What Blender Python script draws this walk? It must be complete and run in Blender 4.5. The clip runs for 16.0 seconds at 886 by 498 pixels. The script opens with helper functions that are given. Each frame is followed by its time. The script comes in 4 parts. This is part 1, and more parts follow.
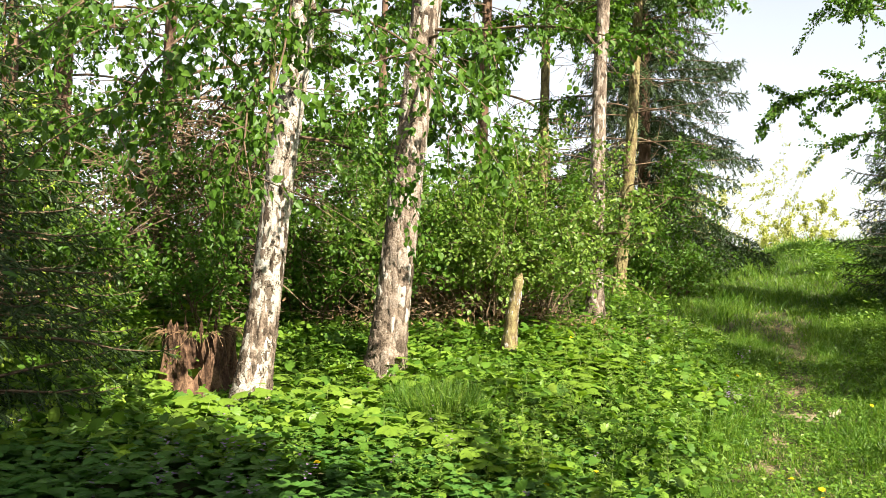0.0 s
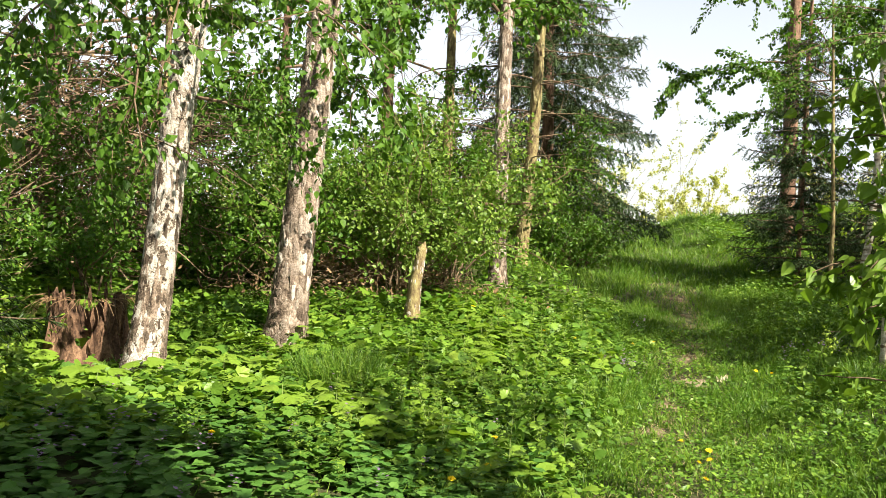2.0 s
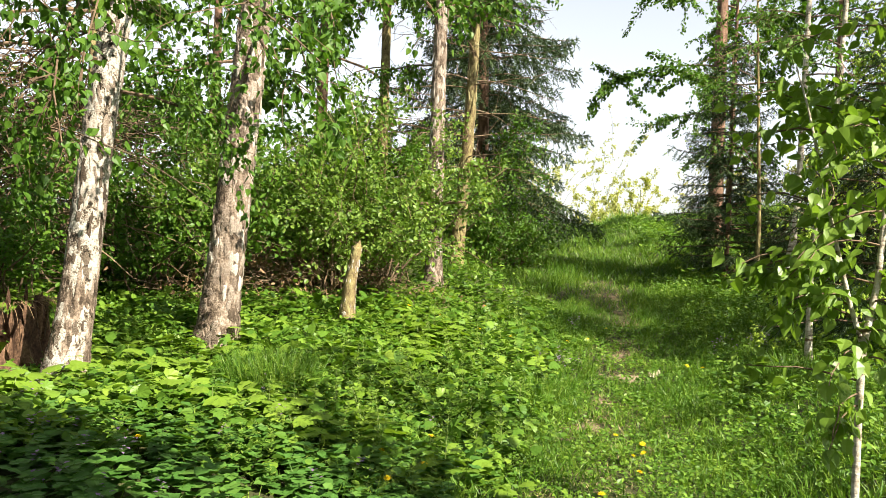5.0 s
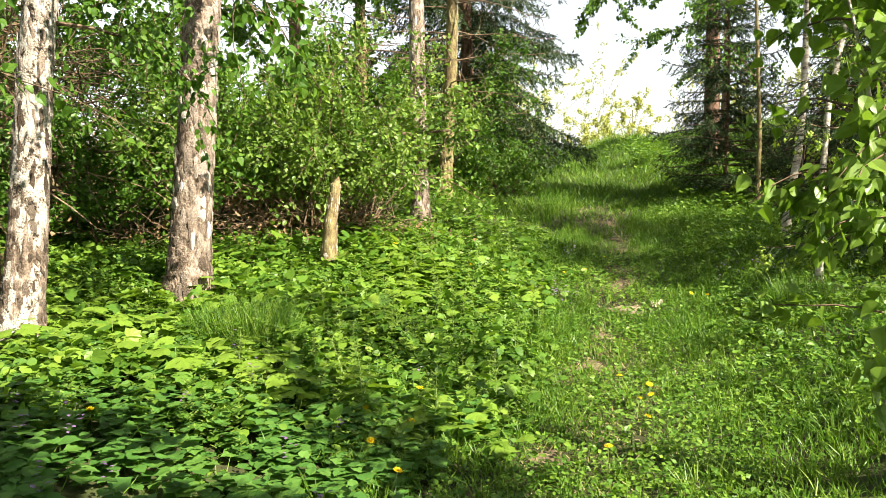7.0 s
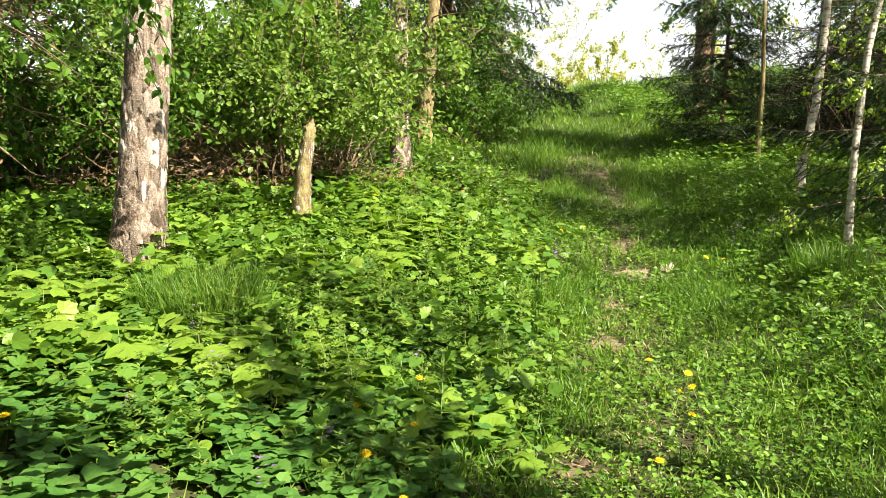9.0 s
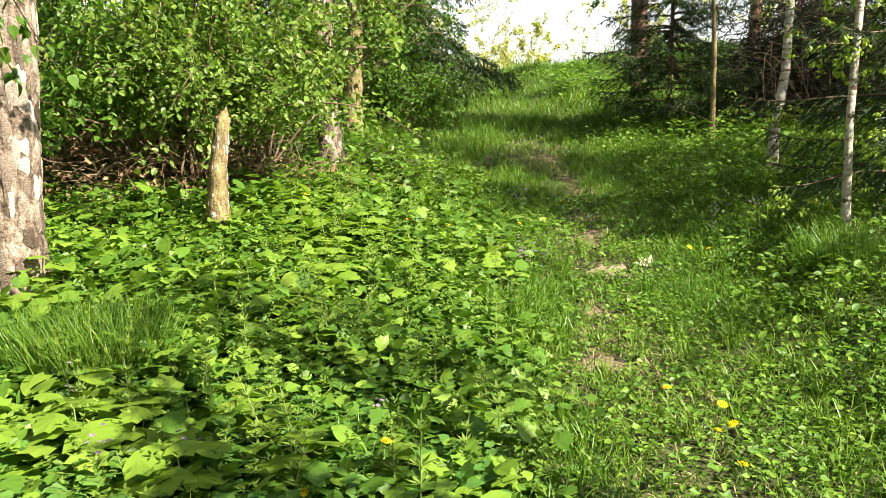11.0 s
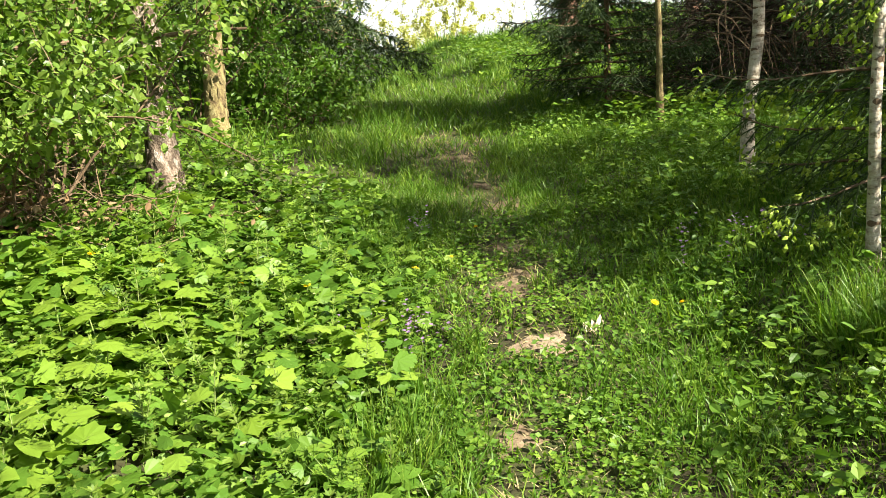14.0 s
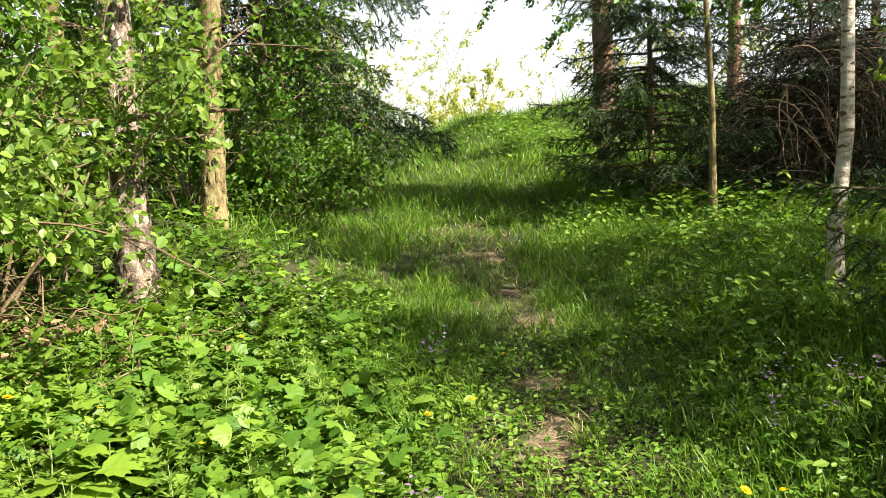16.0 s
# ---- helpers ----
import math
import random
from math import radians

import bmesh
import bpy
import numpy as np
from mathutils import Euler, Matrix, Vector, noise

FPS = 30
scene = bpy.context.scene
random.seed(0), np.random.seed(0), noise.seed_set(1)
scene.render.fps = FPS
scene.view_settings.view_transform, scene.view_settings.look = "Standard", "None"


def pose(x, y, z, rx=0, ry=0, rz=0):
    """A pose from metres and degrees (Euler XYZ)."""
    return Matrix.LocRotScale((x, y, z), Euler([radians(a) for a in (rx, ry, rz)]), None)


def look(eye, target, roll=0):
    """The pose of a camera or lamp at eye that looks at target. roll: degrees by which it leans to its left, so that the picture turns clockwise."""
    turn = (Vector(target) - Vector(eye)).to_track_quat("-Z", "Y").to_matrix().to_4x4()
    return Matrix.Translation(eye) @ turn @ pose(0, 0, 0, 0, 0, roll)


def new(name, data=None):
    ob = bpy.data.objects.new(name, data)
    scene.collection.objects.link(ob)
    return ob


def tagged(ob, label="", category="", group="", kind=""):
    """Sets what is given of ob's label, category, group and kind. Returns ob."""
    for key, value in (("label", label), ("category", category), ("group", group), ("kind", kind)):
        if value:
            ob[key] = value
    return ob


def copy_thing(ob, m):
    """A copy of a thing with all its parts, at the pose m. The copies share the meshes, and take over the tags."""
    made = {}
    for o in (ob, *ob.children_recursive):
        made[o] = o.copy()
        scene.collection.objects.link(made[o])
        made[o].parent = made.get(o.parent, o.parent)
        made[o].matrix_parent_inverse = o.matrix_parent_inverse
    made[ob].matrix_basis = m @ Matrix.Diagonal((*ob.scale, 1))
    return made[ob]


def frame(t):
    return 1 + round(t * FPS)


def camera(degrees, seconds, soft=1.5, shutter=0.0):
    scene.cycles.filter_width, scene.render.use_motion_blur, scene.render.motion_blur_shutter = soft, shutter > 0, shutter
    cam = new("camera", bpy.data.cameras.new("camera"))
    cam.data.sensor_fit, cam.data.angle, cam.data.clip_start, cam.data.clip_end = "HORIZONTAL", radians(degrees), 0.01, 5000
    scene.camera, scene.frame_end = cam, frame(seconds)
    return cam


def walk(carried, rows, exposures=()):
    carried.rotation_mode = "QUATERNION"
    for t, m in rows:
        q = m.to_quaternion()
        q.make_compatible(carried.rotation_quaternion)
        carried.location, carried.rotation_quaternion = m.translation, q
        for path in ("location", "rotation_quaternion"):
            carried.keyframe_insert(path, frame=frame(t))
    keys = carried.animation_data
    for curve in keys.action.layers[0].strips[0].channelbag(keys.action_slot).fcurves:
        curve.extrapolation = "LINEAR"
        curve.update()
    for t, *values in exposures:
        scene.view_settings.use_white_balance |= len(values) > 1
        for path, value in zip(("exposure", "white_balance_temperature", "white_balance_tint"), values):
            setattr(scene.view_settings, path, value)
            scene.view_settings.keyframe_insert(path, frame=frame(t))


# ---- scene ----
cam = camera(55.5, 16.0, soft=0.8)
PATH = [
    (0, (-0.033, -0.01, 1.507), (-0.051, 1.989, 1.536), 1.2),
    (0.5, (-0.013, 0.01, 1.504), (0.051, 2.009, 1.534), 1.3),
    (1, (-0.004, 0.009, 1.503), (0.133, 2.004, 1.533), 1.3),
    (1.5, (-0.004, 0.013, 1.5), (0.158, 2.007, 1.52), 1.4),
    (2, (-0.012, 0.044, 1.479), (0.196, 2.033, 1.446), 1.8),
    (2.5, (-0.017, 0.08, 1.473), (0.235, 2.064, 1.45), 2.2),
    (3, (-0.015, 0.082, 1.467), (0.318, 2.054, 1.466), 2.4),
    (3.5, (-0.016, 0.075, 1.467), (0.35, 2.041, 1.462), 2.4),
    (4, (-0.007, 0.073, 1.466), (0.371, 2.037, 1.455), 2.4),
    (6.5, (0.06, 0.329, 1.422), (0.391, 2.298, 1.309), -0.4),
    (7, (0.156, 0.551, 1.458), (0.526, 2.507, 1.27), -1.2),
    (7.5, (0.153, 0.701, 1.456), (0.535, 2.655, 1.264), -0.9),
    (8, (0.102, 0.968, 1.447), (0.506, 2.91, 1.187), -0.5),
    (8.5, (0.098, 1.156, 1.459), (0.529, 3.083, 1.14), -0.3),
    (8.7, (0.112, 1.249, 1.463), (0.547, 3.174, 1.142), -0.1),
    (10.8, (0.122, 2.19, 1.402), (0.769, 4.056, 1.083), -1.7),
    (11, (0.214, 2.321, 1.4), (0.831, 4.192, 1.054), -2.2),
    (11.5, (0.411, 2.589, 1.449), (1.078, 4.436, 1.073), -2.7),
    (12, (0.505, 2.873, 1.47), (1.232, 4.697, 1.089), -3.4),
    (12.5, (0.692, 3.161, 1.465), (1.509, 4.94, 1.053), -4.4),
    (13, (0.929, 3.382, 1.483), (1.618, 5.223, 1.117), -5.3),
    (13.5, (1.098, 3.655, 1.468), (1.768, 5.503, 1.099), -4.7),
    (14, (1.231, 3.956, 1.493), (1.965, 5.771, 1.082), -5.0),
    (14.5, (1.439, 4.201, 1.531), (2.141, 6.044, 1.199), -4.6),
    (15, (1.599, 4.418, 1.551), (2.245, 6.282, 1.22), -4.8),
    (15.5, (1.627, 4.612, 1.56), (2.298, 6.472, 1.263), -4.0),
    (16, (1.62, 4.83, 1.603), (2.324, 6.686, 1.361), -3.8),
]
walk(cam, [(t, look(eye, target, roll)) for t, eye, target, roll in PATH], exposures=((0.0, 1.82), (4.0, 1.70), (7.0, 1.93), (11.0, 1.95), (14.0, 1.94), (16.0, 1.92)))

# ---- world, sun ----
SUN_AZ, SUN_EL = radians(140), radians(42)          # compass turn from +y towards +x, height
sun_way = Vector((math.sin(SUN_AZ) * math.cos(SUN_EL), math.cos(SUN_AZ) * math.cos(SUN_EL), math.sin(SUN_EL)))
world = bpy.data.worlds.new("sky")
scene.world = world
world.use_nodes = True
sky = world.node_tree.nodes.new("ShaderNodeTexSky")
sky.sky_type, sky.sun_disc = "NISHITA", False
sky.sun_elevation, sky.sun_rotation = SUN_EL, SUN_AZ
sky.air_density, sky.dust_density = 1.0, 1.2
haze = world.node_tree.nodes.new("ShaderNodeHueSaturation")
haze.inputs["Saturation"].default_value, haze.inputs["Value"].default_value = 0.3, 1.15
world.node_tree.links.new(sky.outputs["Color"], haze.inputs["Color"])
world.node_tree.links.new(haze.outputs["Color"], world.node_tree.nodes["Background"].inputs["Color"])
world.node_tree.nodes["Background"].inputs["Strength"].default_value = 0.062
sun_data = bpy.data.lights.new("sun", "SUN")
sun_data.energy, sun_data.angle, sun_data.color = 5.0, radians(0.6), (1.0, 0.93, 0.77)
new("sun", sun_data).matrix_world = look(sun_way * 60, (0, 0, 0))

rng = np.random.default_rng(7)


# ---- materials ----
def material(name):
    m = bpy.data.materials.new(name)
    m.use_nodes = True
    return m, m.node_tree.nodes, m.node_tree.links, m.node_tree.nodes["Principled BSDF"]


def ramp_of(nodes, stops):
    r = nodes.new("ShaderNodeValToRGB")
    r.color_ramp.elements[0].position, r.color_ramp.elements[0].color = stops[0][0], (*stops[0][1], 1)
    r.color_ramp.elements[1].position, r.color_ramp.elements[1].color = stops[-1][0], (*stops[-1][1], 1)
    for p, c in stops[1:-1]:
        r.color_ramp.elements.new(p).color = (*c, 1)
    return r


def leaf_material(name, dark, mid, light, glow=0.35, rough=0.45, through_tint=(1.08, 1.15, 0.5), pieces=False):
    """Leaf tissue: its colour varies from leaf to leaf and with a fine mottle, and light passes through it."""
    m, nodes, links, bsdf = material(name)
    if pieces:
        rand = nodes.new("ShaderNodeObjectInfo").outputs["Random"]
    else:
        rand = nodes.new("ShaderNodeNewGeometry").outputs["Random Per Island"]
    r = ramp_of(nodes, [(0.0, dark), (0.5, mid), (1.0, light)])
    coord = nodes.new("ShaderNodeTexCoord")
    spot = nodes.new("ShaderNodeTexNoise")
    spot.inputs["Scale"].default_value = 1.3
    spot.inputs["Detail"].default_value = 3.0
    links.new(coord.outputs["Object"], spot.inputs["Vector"])
    mix = nodes.new("ShaderNodeMath")
    mix.operation = "MULTIPLY_ADD"
    mix.inputs[1].default_value = 0.55
    add = nodes.new("ShaderNodeMath")
    add.operation = "MULTIPLY"
    add.inputs[1].default_value = 0.5
    links.new(spot.outputs["Fac"], add.inputs[0])
    links.new(rand, mix.inputs[0])
    links.new(add.outputs[0], mix.inputs[2])
    links.new(mix.outputs[0], r.inputs["Fac"])
    links.new(r.outputs["Color"], bsdf.inputs["Base Color"])
    bsdf.inputs["Roughness"].default_value = rough
    bsdf.inputs["Specular IOR Level"].default_value = 0.28
    tl = nodes.new("ShaderNodeBsdfTranslucent")
    tint = nodes.new("ShaderNodeMixRGB")
    tint.blend_type, tint.inputs["Fac"].default_value = "MULTIPLY", 1.0
    tint.inputs["Color2"].default_value = (*through_tint, 1)
    links.new(r.outputs["Color"], tint.inputs["Color1"])
    links.new(tint.outputs["Color"], tl.inputs["Color"])
    shade = nodes.new("ShaderNodeMixShader")
    shade.inputs["Fac"].default_value = glow
    links.new(bsdf.outputs["BSDF"], shade.inputs[1])
    links.new(tl.outputs["BSDF"], shade.inputs[2])
    links.new(shade.outputs["Shader"], nodes["Material Output"].inputs["Surface"])
    return m


def rough_material(name, stops, scale=(8, 8, 8), fine=60.0, bump=0.4, rough=0.85, detail=6.0, pieces=False, depth=0.02):
    """Bark, soil or dead wood: broad patches and fine grain in colour and relief."""
    m, nodes, links, bsdf = material(name)
    coord = nodes.new("ShaderNodeTexCoord")
    size = nodes.new("ShaderNodeMapping")
    size.inputs["Scale"].default_value = scale
    links.new(coord.outputs["Object"], size.inputs["Vector"])
    broad = nodes.new("ShaderNodeTexNoise")
    broad.inputs["Scale"].default_value, broad.inputs["Detail"].default_value = 1.0, detail
    broad.inputs["Roughness"].default_value = 0.65
    links.new(size.outputs["Vector"], broad.inputs["Vector"])
    grain = nodes.new("ShaderNodeTexNoise")
    grain.inputs["Scale"].default_value, grain.inputs["Detail"].default_value = fine, 4.0
    links.new(coord.outputs["Object"], grain.inputs["Vector"])
    r = ramp_of(nodes, stops)
    both = nodes.new("ShaderNodeMath")
    both.operation = "MULTIPLY_ADD"
    both.inputs[1].default_value = 0.35
    links.new(grain.outputs["Fac"], both.inputs[0])
    links.new(broad.outputs["Fac"], both.inputs[2])
    less = nodes.new("ShaderNodeMath")
    less.operation = "SUBTRACT"
    less.inputs[1].default_value = 0.175
    links.new(both.outputs[0], less.inputs[0])
    if pieces:
        rand = nodes.new("ShaderNodeObjectInfo")
        shift = nodes.new("ShaderNodeMath")
        shift.operation = "MULTIPLY_ADD"
        shift.inputs[1].default_value = 0.4
        links.new(rand.outputs["Random"], shift.inputs[0])
        links.new(less.outputs[0], shift.inputs[2])
        less = nodes.new("ShaderNodeMath")
        less.operation = "SUBTRACT"
        less.inputs[1].default_value = 0.2
        links.new(shift.outputs[0], less.inputs[0])
    links.new(less.outputs[0], r.inputs["Fac"])
    links.new(r.outputs["Color"], bsdf.inputs["Base Color"])
    bsdf.inputs["Roughness"].default_value = rough
    bsdf.inputs["Specular IOR Level"].default_value = 0.2
    bp = nodes.new("ShaderNodeBump")
    bp.inputs["Strength"].default_value, bp.inputs["Distance"].default_value = bump, depth
    links.new(both.outputs[0], bp.inputs["Height"])
    links.new(bp.outputs["Normal"], bsdf.inputs["Normal"])
    return m


M_SOIL = rough_material("forest_soil", [(0.25, (0.016, 0.013, 0.008)), (0.45, (0.034, 0.030, 0.014)), (0.6, (0.045, 0.055, 0.016)), (0.8, (0.095, 0.068, 0.038))], (1.6, 1.6, 1.6), 35, 0.8)
M_SAND = rough_material("trodden_earth", [(0.25, (0.09, 0.063, 0.042)), (0.5, (0.19, 0.140, 0.095)), (0.75, (0.31, 0.25, 0.18))], (7, 7, 7), 90, 0.7)
M_DIRT = rough_material("brown_trodden_soil", [(0.25, (0.05, 0.036, 0.021)), (0.5, (0.115, 0.082, 0.050)), (0.75, (0.20, 0.15, 0.095))], (9, 9, 9), 90, 0.7)
M_BIRCH_CORE = rough_material("birch_bark_fissure", [(0.32, (0.030, 0.021, 0.015)), (0.44, (0.095, 0.068, 0.048)), (0.55, (0.22, 0.165, 0.125)), (0.72, (0.42, 0.36, 0.30))], (16, 16, 8), 70, 1.0, depth=.03)
M_BIRCH_PALE = rough_material("pale_birch_bark", [(0.36, (0.021, 0.016, 0.011)), (0.43, (0.122, 0.092, 0.067)), (0.49, (0.343, 0.306, 0.257)), (0.70, (0.478, 0.453, 0.404))], (13, 13, 11), 80, 1.0, depth=.03)
M_BIRCH_PLATE = rough_material("birch_bark_plate", [(0.18, (0.075, 0.050, 0.036)), (0.38, (0.20, 0.150, 0.115)), (0.58, (0.37, 0.315, 0.265)), (0.88, (0.60, 0.55, 0.49))], (10, 10, 16), 80, 0.6, 0.75, pieces=True)
M_BIRCH_OLD = rough_material("old_birch_bark_plate", [(0.14, (0.035, 0.024, 0.017)), (0.42, (0.085, 0.060, 0.042)), (0.66, (0.17, 0.130, 0.098)), (0.95, (0.42, 0.37, 0.31))], (10, 10, 16), 80, 0.8, 0.8, pieces=True)
M_LICHEN_PLATE = rough_material("lichened_bark_scale", [(0.14, (0.068, 0.045, 0.026)), (0.36, (0.150, 0.112, 0.056)), (0.55, (0.270, 0.225, 0.105)), (0.85, (0.390, 0.352, 0.195))], (12, 12, 12), 80, 0.7, 0.85, pieces=True)
M_BIRCH_WHITE = rough_material("young_birch_bark", [(0.32, (0.045, 0.034, 0.026)), (0.42, (0.300, 0.247, 0.188)), (0.54, (0.420, 0.375, 0.307)), (0.75, (0.540, 0.495, 0.420))], (9, 9, 30), 90, 0.5, 0.65)
M_LICHEN_BARK = rough_material("lichened_bark", [(0.28, (0.045, 0.030, 0.018)), (0.42, (0.128, 0.090, 0.045)), (0.56, (0.217, 0.176, 0.075)), (0.75, (0.330, 0.300, 0.150))], (18, 18, 8), 80, 0.9)
M_PINE_BARK = rough_material("pine_bark", [(0.25, (0.056, 0.032, 0.022)), (0.5, (0.160, 0.092, 0.060)), (0.75, (0.288, 0.184, 0.128))], (16, 16, 5), 70, 0.9)
M_TWIG = rough_material("twig_bark", [(0.2, (0.045, 0.030, 0.020)), (0.5, (0.12, 0.08, 0.05)), (0.8, (0.24, 0.17, 0.11))], (20, 20, 20), 90, 0.4)
M_DEADWOOD = rough_material("dead_twigs", [(0.2, (0.05, 0.033, 0.020)), (0.5, (0.135, 0.090, 0.054)), (0.8, (0.32, 0.24, 0.16))], (6, 6, 6), 70, 0.4)
# near-black brown: the shade of overhanging boughs is put into this colour
M_SHADE_HEAP = rough_material("spruce_brush_in_shade", [(0.2, (0.018, 0.014, 0.010)), (0.5, (0.045, 0.034, 0.024)), (0.8, (0.10, 0.075, 0.05))], (6, 6, 6), 70, 0.4)
M_ROT = rough_material("rotten_wood", [(0.28, (0.018, 0.011, 0.007)), (0.46, (0.075, 0.041, 0.025)), (0.6, (0.17, 0.098, 0.058)), (0.8, (0.33, 0.22, 0.13))], (14, 14, 5), 60, 1.0)
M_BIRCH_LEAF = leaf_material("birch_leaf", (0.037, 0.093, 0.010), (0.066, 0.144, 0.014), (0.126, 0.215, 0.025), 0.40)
M_BIRCH_LEAF_NEAR = leaf_material("sapling_leaf", (0.093, 0.170, 0.019), (0.145, 0.238, 0.030), (0.230, 0.323, 0.060), 0.42, 0.38, pieces=True)
M_SAPLING_REST = leaf_material("sapling_leaf_mass", (0.093, 0.170, 0.019), (0.145, 0.238, 0.030), (0.230, 0.323, 0.060), 0.42, 0.38)
# light end raised to carry the whitish sun highlights on leaves
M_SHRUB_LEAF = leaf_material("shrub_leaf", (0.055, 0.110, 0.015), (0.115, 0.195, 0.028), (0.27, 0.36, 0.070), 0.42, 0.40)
# pale leaf: the glare and haze over the crest are mixed into its colour
M_FAR_LEAF = leaf_material("glare_pale_far_leaf", (0.22, 0.25, 0.05), (0.36, 0.37, 0.10), (0.52, 0.50, 0.22), 0.5)
M_HERB = leaf_material("herb_leaf", (0.036, 0.100, 0.013), (0.095, 0.188, 0.020), (0.235, 0.345, 0.042), 0.38)
M_NETTLE = leaf_material("dead_nettle_leaf", (0.044, 0.122, 0.022), (0.075, 0.172, 0.030), (0.13, 0.235, 0.042), 0.34, 0.5)
M_MAPLE = leaf_material("seedling_leaf", (0.111, 0.204, 0.020), (0.170, 0.272, 0.029), (0.255, 0.348, 0.047), 0.42)
M_GRASS = leaf_material("grass_blade", (0.034, 0.100, 0.009), (0.082, 0.172, 0.015), (0.24, 0.320, 0.045), 0.36, 0.42)
M_NEEDLE = leaf_material("spruce_needle", (0.016, 0.032, 0.009), (0.030, 0.056, 0.014), (0.06, 0.092, 0.024), 0.10, 0.5)
M_SHOOT = leaf_material("spruce_new_shoot", (0.180, 0.270, 0.030), (0.270, 0.370, 0.045), (0.370, 0.470, 0.070), 0.4, 0.5)
M_LITTER = leaf_material("leaf_litter", (0.09, 0.05, 0.026), (0.20, 0.12, 0.06), (0.36, 0.25, 0.14), 0.1, 0.8, (1, 1, 1))
M_STRAW = leaf_material("trampled_straw", (0.13, 0.13, 0.04), (0.24, 0.20, 0.09), (0.42, 0.34, 0.20), 0.15, 0.7, (1, 1, 1))
M_PURPLE = leaf_material("purple_flower", (0.13, 0.075, 0.17), (0.21, 0.13, 0.25), (0.34, 0.24, 0.37), 0.3, 0.6, (1, 1, 1))
M_YELLOW = leaf_material("yellow_petal", (0.80, 0.55, 0.01), (0.88, 0.66, 0.015), (0.92, 0.76, 0.03), 0.3, 0.6, (1, 1, 0.8))
M_STALK = leaf_material("pale_stalk", (0.16, 0.22, 0.07), (0.22, 0.28, 0.09), (0.30, 0.34, 0.13), 0.2)
M_DRY = leaf_material("dry_pale_leaf", (0.45, 0.38, 0.26), (0.55, 0.47, 0.34), (0.65, 0.57, 0.43), 0.2, 0.7, (1, 1, 1))
M_POST = rough_material("weathered_post", [(0.2, (0.25, 0.23, 0.20)), (0.5, (0.50, 0.48, 0.44)), (0.8, (0.68, 0.66, 0.62))], (10, 10, 3), 60, 0.4)


# ---- mesh tools ----
class Heap:
    """Collects vertices and faces of many small pieces, to make one mesh."""

    def __init__(self):
        self.v, self.loops, self.sizes, self.count = [], [], [], 0

    def add(self, verts, *faces):
        for f in faces:
            f = np.asarray(f)
            self.loops.append((f + self.count).ravel())
            self.sizes.append(np.full(len(f), f.shape[1]))
        self.v.append(np.asarray(verts, float).reshape(-1, 3))
        self.count += len(self.v[-1])

    def tube(self, points, radii, seg=5, cap=False):
        p, r = np.asarray(points, float), np.asarray(radii, float)
        t = np.gradient(p, axis=0)
        t /= np.linalg.norm(t, axis=1, keepdims=True) + 1e-9
        ref = np.where(np.abs(t[:, 2:3]) > 0.8, [[1.0, 0, 0]], [[0, 0, 1.0]])
        ref[:] = ref[0]
        a = np.cross(t, ref)
        a /= np.linalg.norm(a, axis=1, keepdims=True) + 1e-9
        b = np.cross(t, a)
        w = np.linspace(0, 2 * np.pi, seg, endpoint=False)
        ring = a[:, None] * np.cos(w)[None, :, None] + b[:, None] * np.sin(w)[None, :, None]
        rr = r[:, None, None] if r.ndim == 1 else r[:, :, None]
        v = (p[:, None] + ring * rr).reshape(-1, 3)
        i, j = np.meshgrid(np.arange(len(p) - 1), np.arange(seg), indexing="ij")
        k = (j + 1) % seg
        f = np.stack([i * seg + j, (i + 1) * seg + j, (i + 1) * seg + k, i * seg + k], -1).reshape(-1, 4)
        self.add(v, f)
        if cap:
            self.loops.append(np.arange(seg)[::-1] + self.count - seg)
            self.sizes.append(np.array([seg]))

    def place(self, template, p, along, up, size):
        """A copy of the template at every p: its y runs along, its z faces up; size scales it (one number or x, y, z)."""
        tv, tf = template
        y = along / (np.linalg.norm(along, axis=1, keepdims=True) + 1e-9)
        x = np.cross(y, up)
        x /= np.linalg.norm(x, axis=1, keepdims=True) + 1e-9
        z = np.cross(x, y)
        s = np.asarray(size, float)
        s = s[:, None].repeat(3, 1) if s.ndim == 1 else s
        rot = np.stack([x, y, z], 1)
        v = p[:, None] + np.einsum("nki,nij->nkj", tv[None] * s[:, None], rot)
        n, k = len(p), len(tv)
        base = self.count + np.arange(n)[:, None, None] * k
        for f in tf:
            f = np.asarray(f)
            self.loops.append((f[None] + base).ravel())
            self.sizes.append(np.full(n * len(f), f.shape[1]))
        self.v.append(v.reshape(-1, 3))
        self.count += n * k

    def mesh(self, name, mat, smooth=False):
        v = np.concatenate(self.v).astype(np.float32)
        loops, sizes = np.concatenate(self.loops).astype(np.int32), np.concatenate(self.sizes).astype(np.int32)
        me = bpy.data.meshes.new(name)
        me.vertices.add(len(v))
        me.vertices.foreach_set("co", v.ravel())
        me.loops.add(len(loops))
        me.loops.foreach_set("vertex_index", loops)
        me.polygons.add(len(sizes))
        me.polygons.foreach_set("loop_start", np.concatenate([[0], np.cumsum(sizes)[:-1]]).astype(np.int32))
        me.polygons.foreach_set("use_smooth", np.full(len(sizes), smooth))
        me.update(calc_edges=True)
        me.materials.append(mat)
        return me


def part(name, heap, mat, parent, label="", smooth=False, kind=""):
    ob = new(name, heap.mesh(name, mat, smooth))
    ob.parent = parent
    return tagged(ob, label, kind=kind)


